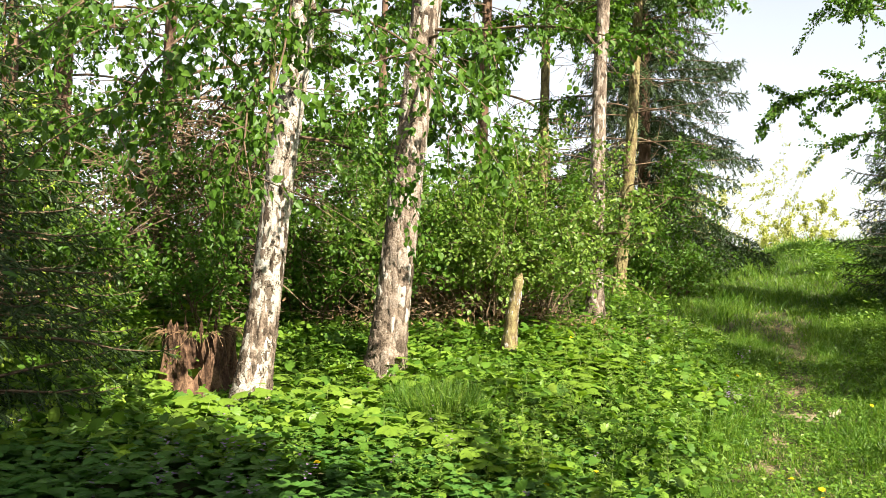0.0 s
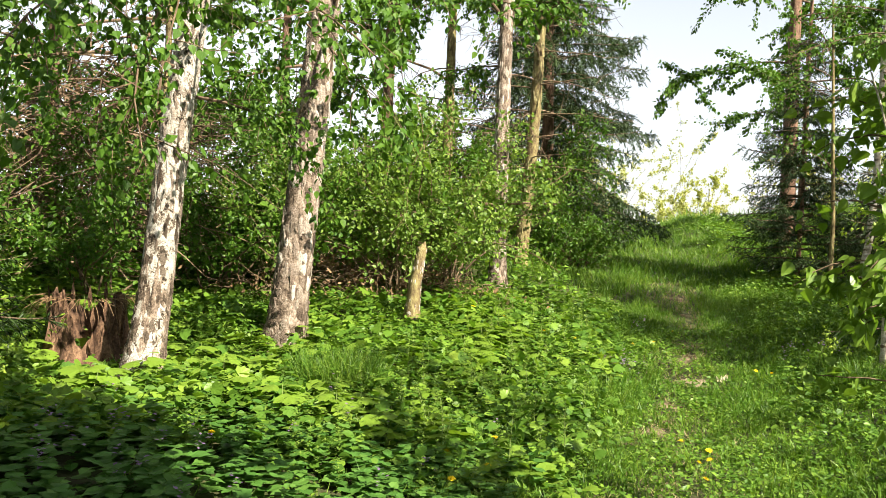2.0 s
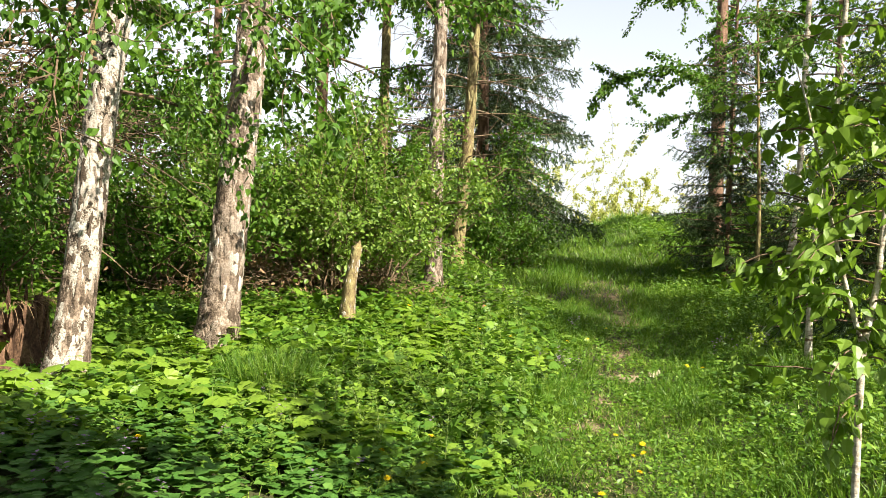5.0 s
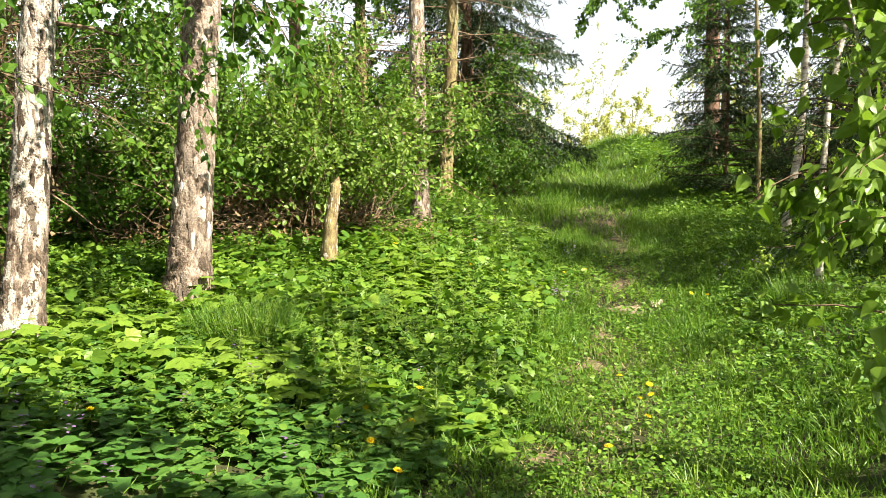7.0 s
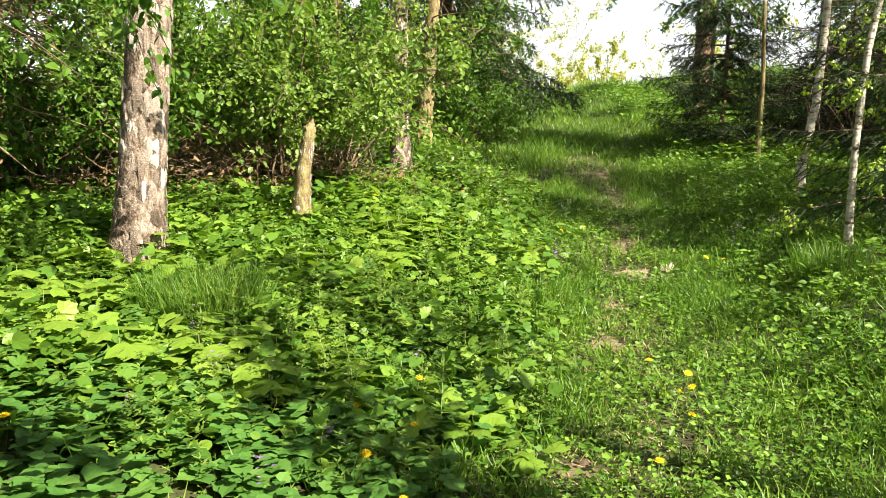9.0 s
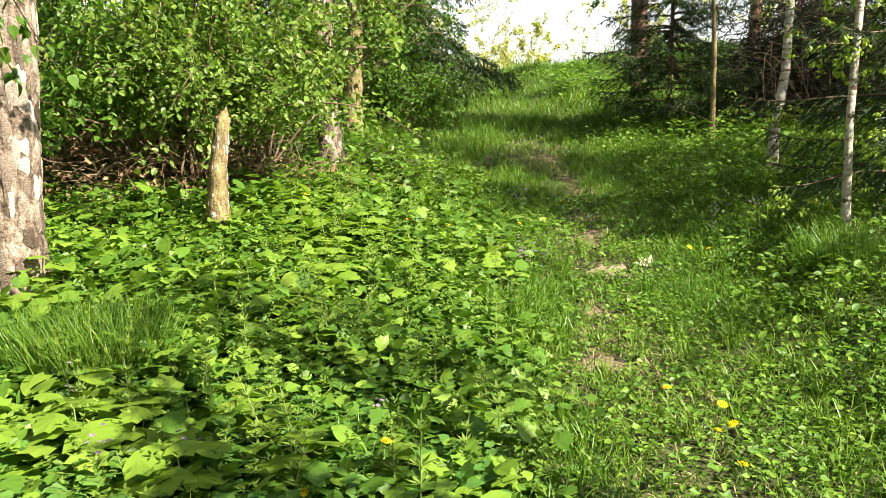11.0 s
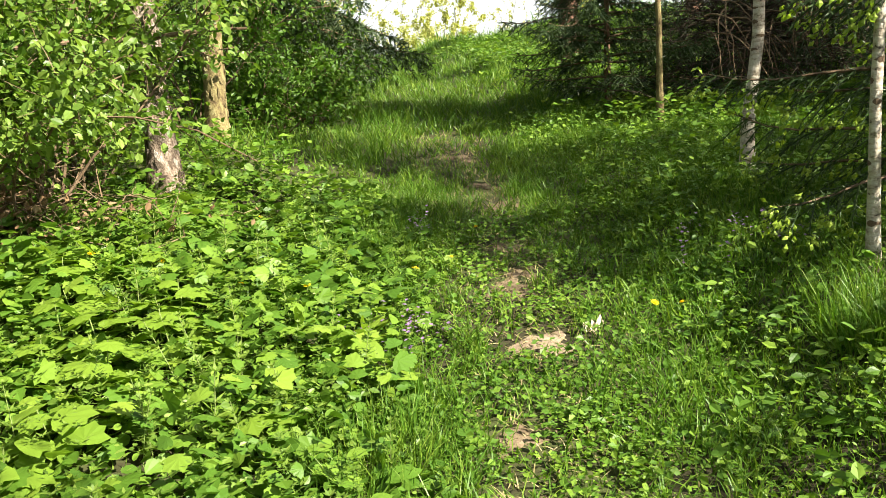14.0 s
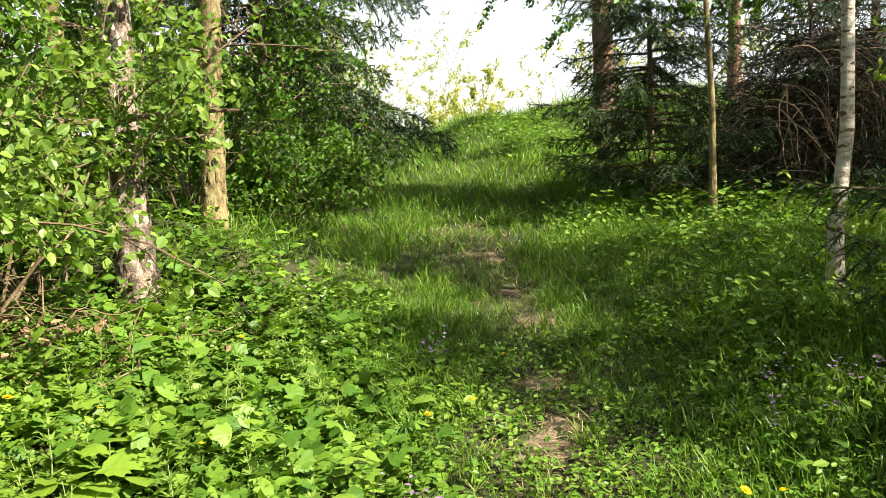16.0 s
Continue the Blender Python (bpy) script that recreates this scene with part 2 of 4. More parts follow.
def thing(name, label, category, group="", at=(0, 0, 0)):
    ob = new(name)
    ob.empty_display_size = 0.1
    ob.location = at
    return tagged(ob, label, category, group)


LEAF = (np.array([[0, 0, 0], [0, .40, -.05], [0, .75, -.05], [0, 1, -.10], [-.24, .05, .03], [-.37, .26, .05], [-.30, .52, .04], [-.13, .80, -.01],
                  [.24, .05, .03], [.37, .26, .05], [.30, .52, .04], [.13, .80, -.01]]),
        [[[0, 1, 5, 4], [1, 2, 6, 5], [2, 3, 7, 6], [1, 0, 8, 9], [2, 1, 9, 10], [3, 2, 10, 11]]])
LEAF_FAR = (np.array([[0, 0, 0], [-.36, .42, .06], [0, 1, -.05], [.36, .42, .06]]), [[[0, 2, 1], [0, 3, 2]]])
LEAF_MID = (np.array([[0, 0, 0], [-.31, .33, .06], [-.22, .72, .03], [0, 1, -.07], [.22, .72, .03], [.31, .33, .06]]), [[[0, 3, 2, 1], [0, 5, 4, 3]]])
HERB_LEAF = (np.array([[0, 0, 0], [-.33, .16, .05], [-.44, .48, .06], [-.26, .82, 0], [0, 1, -.09], [.33, .16, .05], [.44, .48, .06], [.26, .82, 0]]), [[[0, 4, 3, 2, 1], [0, 5, 6, 7, 4]]])
OVAL = (np.array([[0, 0, 0], [-.34, .32, .05], [-.27, .70, .03], [0, 1, -.08], [.27, .70, .03], [.34, .32, .05], [0, .5, -.03]]),
        [[[0, 6, 2, 1], [6, 0, 5, 4]], [[6, 3, 2], [3, 6, 4]]])
HEART = (LEAF[0] * [1.2, 1, 1], LEAF[1])
_t = np.linspace(0, 1, 6)
_e = .46 * np.sin(np.pi * np.clip(_t * .93 + .07, 0, 1) ** .72) * (1 + .13 * np.array([0, 1, -.6, 1, -.6, 0]))
# a broad toothed leaf, folded a little along its midrib
TOOTHED = (np.vstack([np.c_[np.zeros(6), _t, -.10 * _t ** 2], np.c_[-_e, _t * .96 - .03, .07 - .16 * _t ** 2], np.c_[_e, _t * .96 - .03, .07 - .16 * _t ** 2]]),
           [[[k, k + 1, k + 7, k + 6] for k in range(5)] + [[k + 1, k, k + 12, k + 13] for k in range(5)]])
NEEDLE = (np.array([[0, 0, 0], [-.11, .4, 0], [0, 1, 0], [.11, .4, 0]]), [[[0, 3, 2, 1]]])
SHOOT = (np.array([[0, 0, 0], [-.34, .55, .0], [0, .55, .26], [.34, .55, 0], [0, 1, 0]]), [[[0, 2, 1], [0, 3, 2], [1, 2, 4], [2, 3, 4]]])
_w = np.radians([90, 68, 52, 30, 8, -18, -50, 230, 198, 172, 150, 128, 112])
_r = np.array([1.0, .76, .90, .70, .96, .64, .38, .38, .64, .96, .70, .90, .76])
PALMATE = (np.vstack([[0, 0, 0.0], np.c_[_r * np.cos(_w) * .62, .35 + _r * np.sin(_w) * .65, .10 - .16 * _r]]) - [[0, 0, 0]],
           [[[0, i, i % 13 + 1] for i in range(1, 14)]])
PALMATE[0][0] = (0, .32, .03)
BLADE = (np.array([[-.5, 0, 0], [.5, 0, 0], [-.38, .5, .10], [.38, .5, .10], [-.22, .82, .02], [.22, .82, .02], [0, 1, -.14]]),
         [[[0, 1, 3, 2], [2, 3, 5, 4]], [[4, 5, 6]]])
FAR_BLADE = (np.array([[-.5, 0, 0], [.5, 0, 0], [-.32, .6, .08], [.32, .6, .08], [0, 1, -.06]]), [[[0, 1, 3, 2]], [[2, 3, 4]]])


def unit(v):
    return v / (np.linalg.norm(v, axis=-1, keepdims=True) + 1e-9)


def wiggle(p0, way, length, n=6, droop=0.0, rough=0.06):
    """Points along a limb that starts at p0 and bends as it goes."""
    p, d = [np.asarray(p0, float)], unit(np.asarray(way, float))
    for _ in range(n - 1):
        d = unit(d + rng.normal(0, rough, 3) + [0, 0, -droop / n])
        p.append(p[-1] + d * length / (n - 1))
    return np.array(p)


def along_line(p, count):
    """count random places on a polyline, with the way it runs there."""
    i = rng.integers(0, len(p) - 1, count)
    f = rng.random((count, 1))
    return p[i] * (1 - f) + p[i + 1] * f, unit(p[i + 1] - p[i])


# ---- the lie of the land ----
PATH_Y = [-60, -4, 0, 3.5, 4.7, 6.25, 7.2, 7.9, 9.9, 14.3, 18, 22, 30, 200]
PATH_X = [-3, -.3, .1, 1.3, 1.9, 2.6, 2.95, 3.2, 4.03, 5.0, 5.9, 7.2, 10, 70]
RISE_Y = [-300, -60, -5, 0, 3, 4.7, 6.25, 7.2, 7.9, 9.9, 14.3, 18, 22, 25, 30, 45, 100, 900]
RISE_Z = [-2, -1, -.02, .0, .06, .10, .15, .25, .34, .58, 1.16, 1.47, 1.72, 1.78, 1.70, .8, -4, -30]


def path_x(y):
    return np.interp(y, PATH_Y, PATH_X)


def step(a, b, v):
    t = np.clip((v - a) / (b - a), 0, 1)
    return t * t * (3 - 2 * t)


def ground_z(x, y):
    """Height of the ground: a hollow way that climbs to a crest, with a bank on each side."""
    x, y = np.asarray(x, float), np.asarray(y, float)
    u = x - path_x(y)
    near = np.exp(-((y - 8) / 16.0) ** 4)
    left = .29 * step(.7, 2.6, -u) + .30 * step(4.4, 8.5, -u)
    right = np.interp(y, [8.5, 10.5, 16, 20], [.31, .15, .2, .36]) * step(.5, 1.9, u) + .5 * step(2.6, 6.5, u)
    far = np.exp(-((y - 22) / 9.0) ** 2)
    z = np.interp(y, RISE_Y, RISE_Z) + left * np.clip(near + .1 * far, 0, 1) + right * np.clip(near + .7 * far, 0, 1)
    ripple = .025 * np.sin(2.1 * x + 1.3 * y) * np.sin(1.7 * y - .6 * x + 1) + .012 * np.sin(5.3 * x + 2) * np.sin(4.7 * y)
    return z + ripple * step(.15, 1.0, np.abs(u)) * np.exp(-(np.hypot(x - 3, y - 8) / 40) ** 2)


def on_ground(x, y, lift=0.0):
    return np.stack([x, y, ground_z(x, y) + lift], -1)


gx = np.concatenate([-np.geomspace(900, 9, 26), np.arange(-8.8, 14.01, .24), np.geomspace(14.5, 900, 26)])
gy = np.concatenate([-np.geomspace(900, 4.5, 26), np.arange(-4.3, 32.01, .26), np.geomspace(32.6, 900, 26)])
X, Y = np.meshgrid(gx, gy)
heap = Heap()
i, j = np.meshgrid(np.arange(len(gy) - 1), np.arange(len(gx) - 1), indexing="ij")
n = len(gx)
heap.add(on_ground(X, Y).reshape(-1, 3), np.stack([i * n + j, i * n + j + 1, (i + 1) * n + j + 1, (i + 1) * n + j], -1).reshape(-1, 4))
tagged(new("ground", heap.mesh("ground", M_SOIL, True)), "mossy brown forest soil climbing to a grassy crest", "ground", kind="structure")


# ---- trees ----
def trunk_line(base, bends, radius, top_radius):
    """A trunk's axis and radii through the given places, finely stepped, flared at the foot."""
    pts = np.array([base, *bends], float)
    d = np.r_[0, np.cumsum(np.linalg.norm(np.diff(pts, axis=0), axis=1))]
    s = np.concatenate([[-.12], np.arange(0, d[-1], .06 if d[-1] < 4 else .09), [d[-1]]])
    p = np.stack([np.interp(s, d, pts[:, k]) for k in range(3)], -1)
    p[0] = p[1] - [0, 0, .14]
    r = radius + (top_radius - radius) * np.clip(s, 0, None) / d[-1]
    return p, r * (1 + .42 * np.exp(-np.clip(s, 0, 9) / .22)), s


def trunk_heap(p, r, seg, rough):
    """A trunk with ridges and hollows that run along it."""
    w = np.linspace(0, 2 * np.pi, seg, endpoint=False)
    ph = rng.random(6) * 6.28
    h = np.arange(len(p))[:, None]
    bump = (np.sin(3 * w[None] + ph[0] + .05 * h) + .7 * np.sin(5 * w[None] + ph[1] - .08 * h) + .5 * np.sin(9 * w[None] + ph[2] + .3 * np.sin(.2 * h))) * .35
    bump = bump + rng.normal(0, .5, (len(p), seg))
    heap = Heap()
    heap.tube(p, r[:, None] * (1 + rough * bump), seg, cap=True)
    return heap


def twigs(start_p, start_d, count, length, r, wood, tips, droop=.5, spread=.9, seg=3):
    """Side twigs off a limb. Collects the lines on which leaves sit in tips."""
    p, d = along_line(start_p[len(start_p) // 4:], count)
    for q, e in zip(p, d):
        way = unit(e + rng.normal(0, spread, 3))
        line = wiggle(q, way, length * rng.uniform(.5, 1.2), 5, droop, .16)
        wood.tube(line, np.linspace(r, r * .35, 5), seg)
        tips.append(line)


def leaves_on(tips, count, size, heap, template, spread=.035, hang=.6):
    n_each = np.maximum(1, rng.multinomial(count, np.full(len(tips), 1 / len(tips))))
    pl, dl = zip(*(along_line(t, k) for t, k in zip(tips, n_each)))
    p, d = np.concatenate(pl), np.concatenate(dl)
    n = len(p)
    way = unit(d * .5 + rng.normal(0, .7, (n, 3)) + [0, 0, -hang])
    up = unit(rng.normal(0, .55, (n, 3)) + [.25, -.15, .9])
    heap.place(template, p + rng.normal(0, spread, (n, 3)), way, up, size * rng.uniform(.55, 1.2, n))


def broadleaf(name, label, line, r, limbs, leaves, size, bark, leaf_mat, template=LEAF_FAR, seg=14, rough=.05, twig_n=9, twig_len=.6, droop=.5, hang=.6, group="", category="tree", twig_r=.004):
    """A leafy tree. limbs: rows of height along the trunk, way, length, radius."""
    tree = thing(name, label, category, group, line[0][1])
    o = line[0][1]
    p = line[0] - o
    part("trunk", trunk_heap(p, line[1], seg, rough), bark, tree, smooth=True)
    tips = []
    for h, way, length, lr in limbs:
        wood = Heap()
        k = int(np.argmin(np.abs(line[2] - h)))
        q = wiggle(p[k], way, length, 8, droop, .10)
        wood.tube(q, np.linspace(lr, lr * .25, 8), 6)
        tips.append(q[3:])
        twigs(q, None, twig_n, twig_len, twig_r, wood, tips, droop)
        part("limb", wood, M_TWIG, tree)
    if limbs:
        crown = Heap()
        leaves_on(tips, leaves, size, crown, template, hang=hang)
        part("crown", crown, leaf_mat, tree, kind="stuff")
    return tree


def ring_limbs(count, h0, h1, length, r, rise=.5, toward=None, pull=0.0):
    rows = []
    for _ in range(count):
        a = rng.uniform(0, 6.283)
        way = np.array([math.cos(a), math.sin(a), rise * rng.uniform(.3, 1.3)])
        if toward is not None:
            way = unit(way) + pull * np.array([*toward, 0])
        rows.append((rng.uniform(h0, h1), way, length * rng.uniform(.6, 1.15), r))
    return rows


def gz1(x, y):
    return float(ground_z(x, y))


def bark_plates(tree, p, r, s, h1, count, size, old=.5, mats=(M_BIRCH_PLATE, M_BIRCH_OLD), wide=(.45, 1.0)):
    """Flaky plates of pale bark that stand proud of the dark fissures."""
    made = []
    for k in range(16):
        g = Heap()
        nu, nv = 4, 5
        u, v = np.meshgrid(np.linspace(-1, 1, nu), np.linspace(-1, 1, nv))
        edge = 1 - .25 * np.abs(v) ** 2 + rng.normal(0, .20, u.shape)
        px = u * edge * np.sqrt(1 - .55 * v * v) + rng.normal(0, .10, u.shape)
        pz = v * np.sqrt(1 - .50 * u * u) + rng.normal(0, .17, u.shape) + .25 * u * rng.normal(0, 1)
        ang = px * .36
        lift = .030 + .035 * rng.random(u.shape) - .055 * (np.maximum(np.abs(u), np.abs(v)) > .95)
        rad = 1 + lift
        co = np.stack([rad * np.sin(ang), -rad * np.cos(ang) + 1, pz], -1).reshape(-1, 3)
        ii, jj = np.meshgrid(np.arange(nv - 1), np.arange(nu - 1), indexing="ij")
        g.add(co, np.stack([ii * nu + jj, ii * nu + jj + 1, (ii + 1) * nu + jj + 1, (ii + 1) * nu + jj], -1).reshape(-1, 4))
        made.append(g.mesh("bark_plate", mats[0] if k < 8 else mats[1], False))
    o = p[1] if abs(p[1][2]) > .15 or tree.location.length < .01 or np.linalg.norm(np.array(tree.location) - p[1]) < .01 else np.zeros(3)
    placed, tries = [], 0
    while len(placed) < count and tries < count * 30:
        tries += 1
        h, a = rng.uniform(.05, h1), rng.uniform(0, 6.283)
        k = int(np.argmin(np.abs(s - h)))
        hs = size * rng.uniform(.7, 1.5) * (1.2 if h > .8 else .85)
        c = np.array([a * r[k], h])
        if any(abs((c[0] - q[0] + 3.14 * r[k]) % (6.283 * r[k]) - 3.14 * r[k]) < .30 * r[k] and abs(c[1] - q[1]) < (hs + q[2]) * .52 for q in placed):
            continue
        placed.append((c[0], c[1], hs))
        ob = new("bark_plate", made[rng.integers(0, 8) + (8 if h < old * rng.uniform(.6, 1.5) or rng.random() < .10 else 0)])
        ob.parent = tree
        turn = Matrix.Rotation(a, 4, "Z")
        out = turn.to_3x3() @ Vector((0, -1, 0))
        side = Matrix.Diagonal((r[k] * rng.uniform(*wide), r[k], hs, 1))
        ob.matrix_local = Matrix.Translation(Vector(p[k] - o) + out * r[k]) @ turn @ side


# old birches beside the clearing
lineA = trunk_line((-1.41, 5.84, gz1(-1.41, 5.84)), [(-1.36, 5.95, 1.0), (-1.28, 6.08, 2.1), (-1.20, 6.22, 3.0), (-1.05, 6.4, 5.0), (-.9, 6.6, 9.0)], .114, .055)
limbsA = [(2.45, (.15, -1, .05), 1.7, .013), (2.2, (-.9, -.8, .35), 2.3, .014), (2.0, (.9, -.1, .12), 1.1, .016), (2.5, (-.7, -1, .1), 2.6, .014), (2.6, (.1, -1, .2), 2.4, .014), (2.9, (.6, -.9, .0), 2.4, .014),
          (2.8, (-.2, -1, .0), 2.6, .013), (3.1, (-1, -.3, 0), 2.2, .013), (3.0, (1, -.6, -.05), 2.0, .013), (3.2, (-.5, -1, -.1), 2.8, .013), (3.3, (.3, -1, -.1), 2.6, .013)] + ring_limbs(16, 3.6, 8.5, 1.8, .016, .6)
birchA = broadleaf("birch_tree", "old leaning birch with flaky grey-white bark", lineA, None, limbsA, 10500, .058, M_BIRCH_PALE, M_BIRCH_LEAF, LEAF, 20, .05, 11, .7, .9, .8, "old birches")
lineB = trunk_line((-.57, 7.02, gz1(-.57, 7.02)), [(-.52, 7.03, 1.0), (-.43, 7.08, 2.0), (-.27, 7.17, 3.8), (-.1, 7.3, 6.0), (.1, 7.5, 10.0)], .146, .065)
birchB = broadleaf("birch_tree", "stout birch with cracked white and brown bark plates", lineB, None,
                   [(2.3, (-.8, -.4, .1), 1.3, .016), (2.9, (.5, -1, .1), 2.2, .016), (3.0, (.9, -.7, .0), 2.2, .016), (3.2, (-.2, -1, .0), 2.4, .016)] + ring_limbs(18, 3.6, 9.5, 2.0, .018, .5), 10000, .058, M_BIRCH_CORE, M_BIRCH_LEAF, LEAF, 22, .06, 11, .7, .8, .8, "old birches")
lineC = trunk_line((1.67, 9.85, gz1(1.67, 9.85)), [(1.69, 10.0, 2.0), (1.74, 10.2, 4.0), (2.0, 10.4, 10)], .095, .05)
birchC = broadleaf("birch_tree", "slim birch with pale patchy bark beside brush", lineC, None, [(3.2, (-.5, -.3, .7), .9, .022), (3.3, (.6, -.2, .6), .9, .02)] + ring_limbs(14, 2.4, 9.5, 1.6, .016, .4), 9000, .06, M_BIRCH_CORE, M_BIRCH_LEAF, LEAF_FAR, 18, .06, 9, .6, .8, .8, "old birches")
bark_plates(birchA, *lineA, 3.3, 290, .048, 1.0, wide=(.35, .95))
bark_plates(birchB, *lineB, 3.8, 285, .066, .25, wide=(.5, 1.05))
bark_plates(birchC, *lineC, 3.6, 290, .050, .25, wide=(.5, 1.0))
hp = Heap()
hp.tube(np.array([[-.85, -.45, .97], [-.4, -.32, 1.0], [0, -.10, 1.0], [.3, -.2, 1.03], [.62, -.25, 1.02]]), np.array([.012, .016, .017, .014, .008]), 7)
part("dead_limb", hp, M_DEADWOOD, birchC)

# slender birches on the shaded bank
lineR = trunk_line((5.14, 8.24, gz1(5.14, 8.24)), [(5.17, 8.26, 1.0), (5.32, 8.32, 1.55), (5.42, 8.4, 2.2), (5.6, 8.5, 6.5)], .040, .02)
broadleaf("birch_tree", "slender white birch with a dark foot", lineR, None, ring_limbs(14, 2.2, 5.7, .9, .010, .6), 1400, .06, M_BIRCH_WHITE, M_BIRCH_LEAF, LEAF_FAR, 14, .03, 8, .45, .8, .8, "young birches")
lineS = trunk_line((4.42, 6.66, gz1(4.42, 6.66)), [(4.43, 6.67, 1.2), (4.50, 6.70, 1.9), (4.70, 6.78, 2.6), (5.0, 6.9, 6.0)], .026, .016)
broadleaf("birch_tree", "thin white birch bending among spruce boughs", lineS, None, ring_limbs(12, 2.4, 5.2, .8, .009, .6), 800, .06, M_BIRCH_WHITE, M_BIRCH_LEAF, LEAF_FAR, 14, .03, 8, .45, .8, .8, "young birches")
lineT = trunk_line((6.25, 10.6, gz1(6.25, 10.6)), [(6.27, 10.6, 1.8), (6.22, 10.6, 3.0), (6.2, 10.7, 5.0)], .032, .012)
broadleaf("rowan_sapling", "thin brown sapling with sparse leaves on the bank", lineT, None, [(1.6, (-.5, .1, 1), .8, .010)] + ring_limbs(14, 1.5, 4.3, 1.0, .008, .7), 1800, .06, M_LICHEN_BARK, M_BIRCH_LEAF, LEAF_FAR, 10, .03, 7, .4, .5, .5)
lineG = trunk_line((2.55, 3.15, gz1(2.55, 3.15)), [(2.6, 3.15, 1.5), (2.75, 3.2, 3.0), (2.95, 3.3, 4.6)], .070, .02)
broadleaf("birch_tree", "young birch with smooth white bark", lineG, None, ring_limbs(12, 2.5, 3.9, .8, .010, .4), 900, .058, M_BIRCH_WHITE, M_BIRCH_LEAF, LEAF, 14, .03, 9, .6, .8, .8, "young birches")


# ---- spruces ----
def spruce(name, label, base, height, reach, whorls, low, tuft=.05, per=16, trunk_r=.05, shoots=0.0, bark=M_PINE_BARK, droop=.5, group="spruces", step_up=.0, dead_below=0.0, twig_gap=.085, side_len=.42, hang=.14, lean=0.0):
    """A spruce: whorls of drooping boughs, each a flat spray of needled twigs."""
    z = gz1(*base)
    tree = thing(name, label, "tree", group, (*base, z))
    s = np.arange(0, height, .1)
    line = np.c_[.02 * np.sin(s) + lean * s, .02 * np.cos(1.3 * s), s]
    line[0, 2] = -.12
    part("trunk", trunk_heap(line, np.linspace(trunk_r, .008, len(s)) * (1 + .3 * np.exp(-s / .15)), 12, .05), bark, tree, smooth=True)
    needle, fresh, dead = Heap(), Heap(), Heap()
    for h in np.linspace(low, height * .97, whorls):
        f = 1 - (h - low) / (height - low)
        span = reach * (.12 + .88 * f ** .8)
        a0 = rng.uniform(0, 6.28)
        for k in range(5):
            a = a0 + k * 1.257 + rng.normal(0, .22)
            h2 = h + rng.normal(0, .06)
            out = np.array([math.cos(a), math.sin(a), .12])
            n = 8
            L = span * rng.uniform(.7, 1.12)
            q = wiggle((lean * h2, 0, h2), out, L, n, droop * f, .05)
            q[-2:, 2] += np.array([.03, .09]) * L
            if h2 < dead_below:
                dead.tube(q, np.linspace(.010, .002, n), 4)
                for t in along_line(q, 7)[0]:
                    dead.tube(wiggle(t, rng.normal(0, 1, 3) + [0, 0, -.4], .35, 4, .3, .2), np.linspace(.004, .0015, 4), 3)
                continue
            wood = Heap()
            wood.tube(q, np.linspace(.007 + .006 * L, .003, n), 4)
            part("bough", wood, M_TWIG, tree)
            side = np.cross(out, [0, 0, 1.0])
            rows = [q]
            m = max(3, int(L / twig_gap))
            for t in range(m):
                g = .18 + .82 * t / m
                fi = g * (n - 1)
                i0 = min(int(fi), n - 2)
                c = q[i0] + (q[i0 + 1] - q[i0]) * (fi - i0)
                for sgn in (-1, 1):
                    tl = side_len * L ** .5 * (1.05 - g * .75) * rng.uniform(.6, 1.2)
                    rows.append(wiggle(c, out * .75 + sgn * side * .8 + [0, 0, -hang * rng.uniform(.5, 1.8)], tl, 4, .55, .08))
            for tw in rows:
                ln = np.linalg.norm(np.diff(tw, axis=0), axis=1).sum()
                cnt = max(6, int(per * ln / .25))
                needle.tube(tw, np.linspace(.006, .003, len(tw)), 3)
                p, d = along_line(tw, cnt)
                way = unit(d * .8 + rng.normal(0, .6, (cnt, 3)))
                needle.place(NEEDLE, p, way, unit(rng.normal(0, 1, (cnt, 3))), np.c_[np.full(cnt, tuft * (.5 if tuft < .09 else .60)), tuft * rng.uniform(.4, 1.05, cnt), np.ones(cnt) * tuft])
                if rng.random() < shoots:
                    e = tw[-1]
                    k2 = 6
                    fresh.place(SHOOT, e + rng.normal(0, .018, (k2, 3)), unit((tw[-1] - tw[-2])[None] + rng.normal(0, .5 * np.linalg.norm(tw[-1] - tw[-2]), (k2, 3)) + [0, 0, -.03]), unit(rng.normal(0, .4, (k2, 3)) + [0, 0, 1]), rng.uniform(.032, .050, k2) * (1.0 if shoots > .5 else .75))
    for nm, hp, mt in (("needles", needle, M_NEEDLE), ("new_growth", fresh, M_SHOOT), ("dead_lower_growth", dead, M_DEADWOOD)):
        if hp.count:
            part(nm, hp, mt, tree, kind="stuff")
    return tree


spruce("young_spruce", "young dark spruce with reddish stem on the bank", (6.36, 11.6), 3.6, 1.2, 22, .35, .08, 26, .035, .04, droop=.4, hang=.45, twig_gap=.095)
spruce("young_spruce", "spruce with pale green new shoots at its tips", (5.30, 6.75), 3.4, 1.45, 17, .3, .055, 38, .045, .6, droop=.45, hang=.45, twig_gap=.10)
spruce("tall_spruce", "tall spruce with drooping dark boughs beside the track", (3.30, 14.7), 9, 2.3, 30, .8, .12, 28, .13, .0, droop=1.0, twig_gap=.13, side_len=.5, hang=1.0)
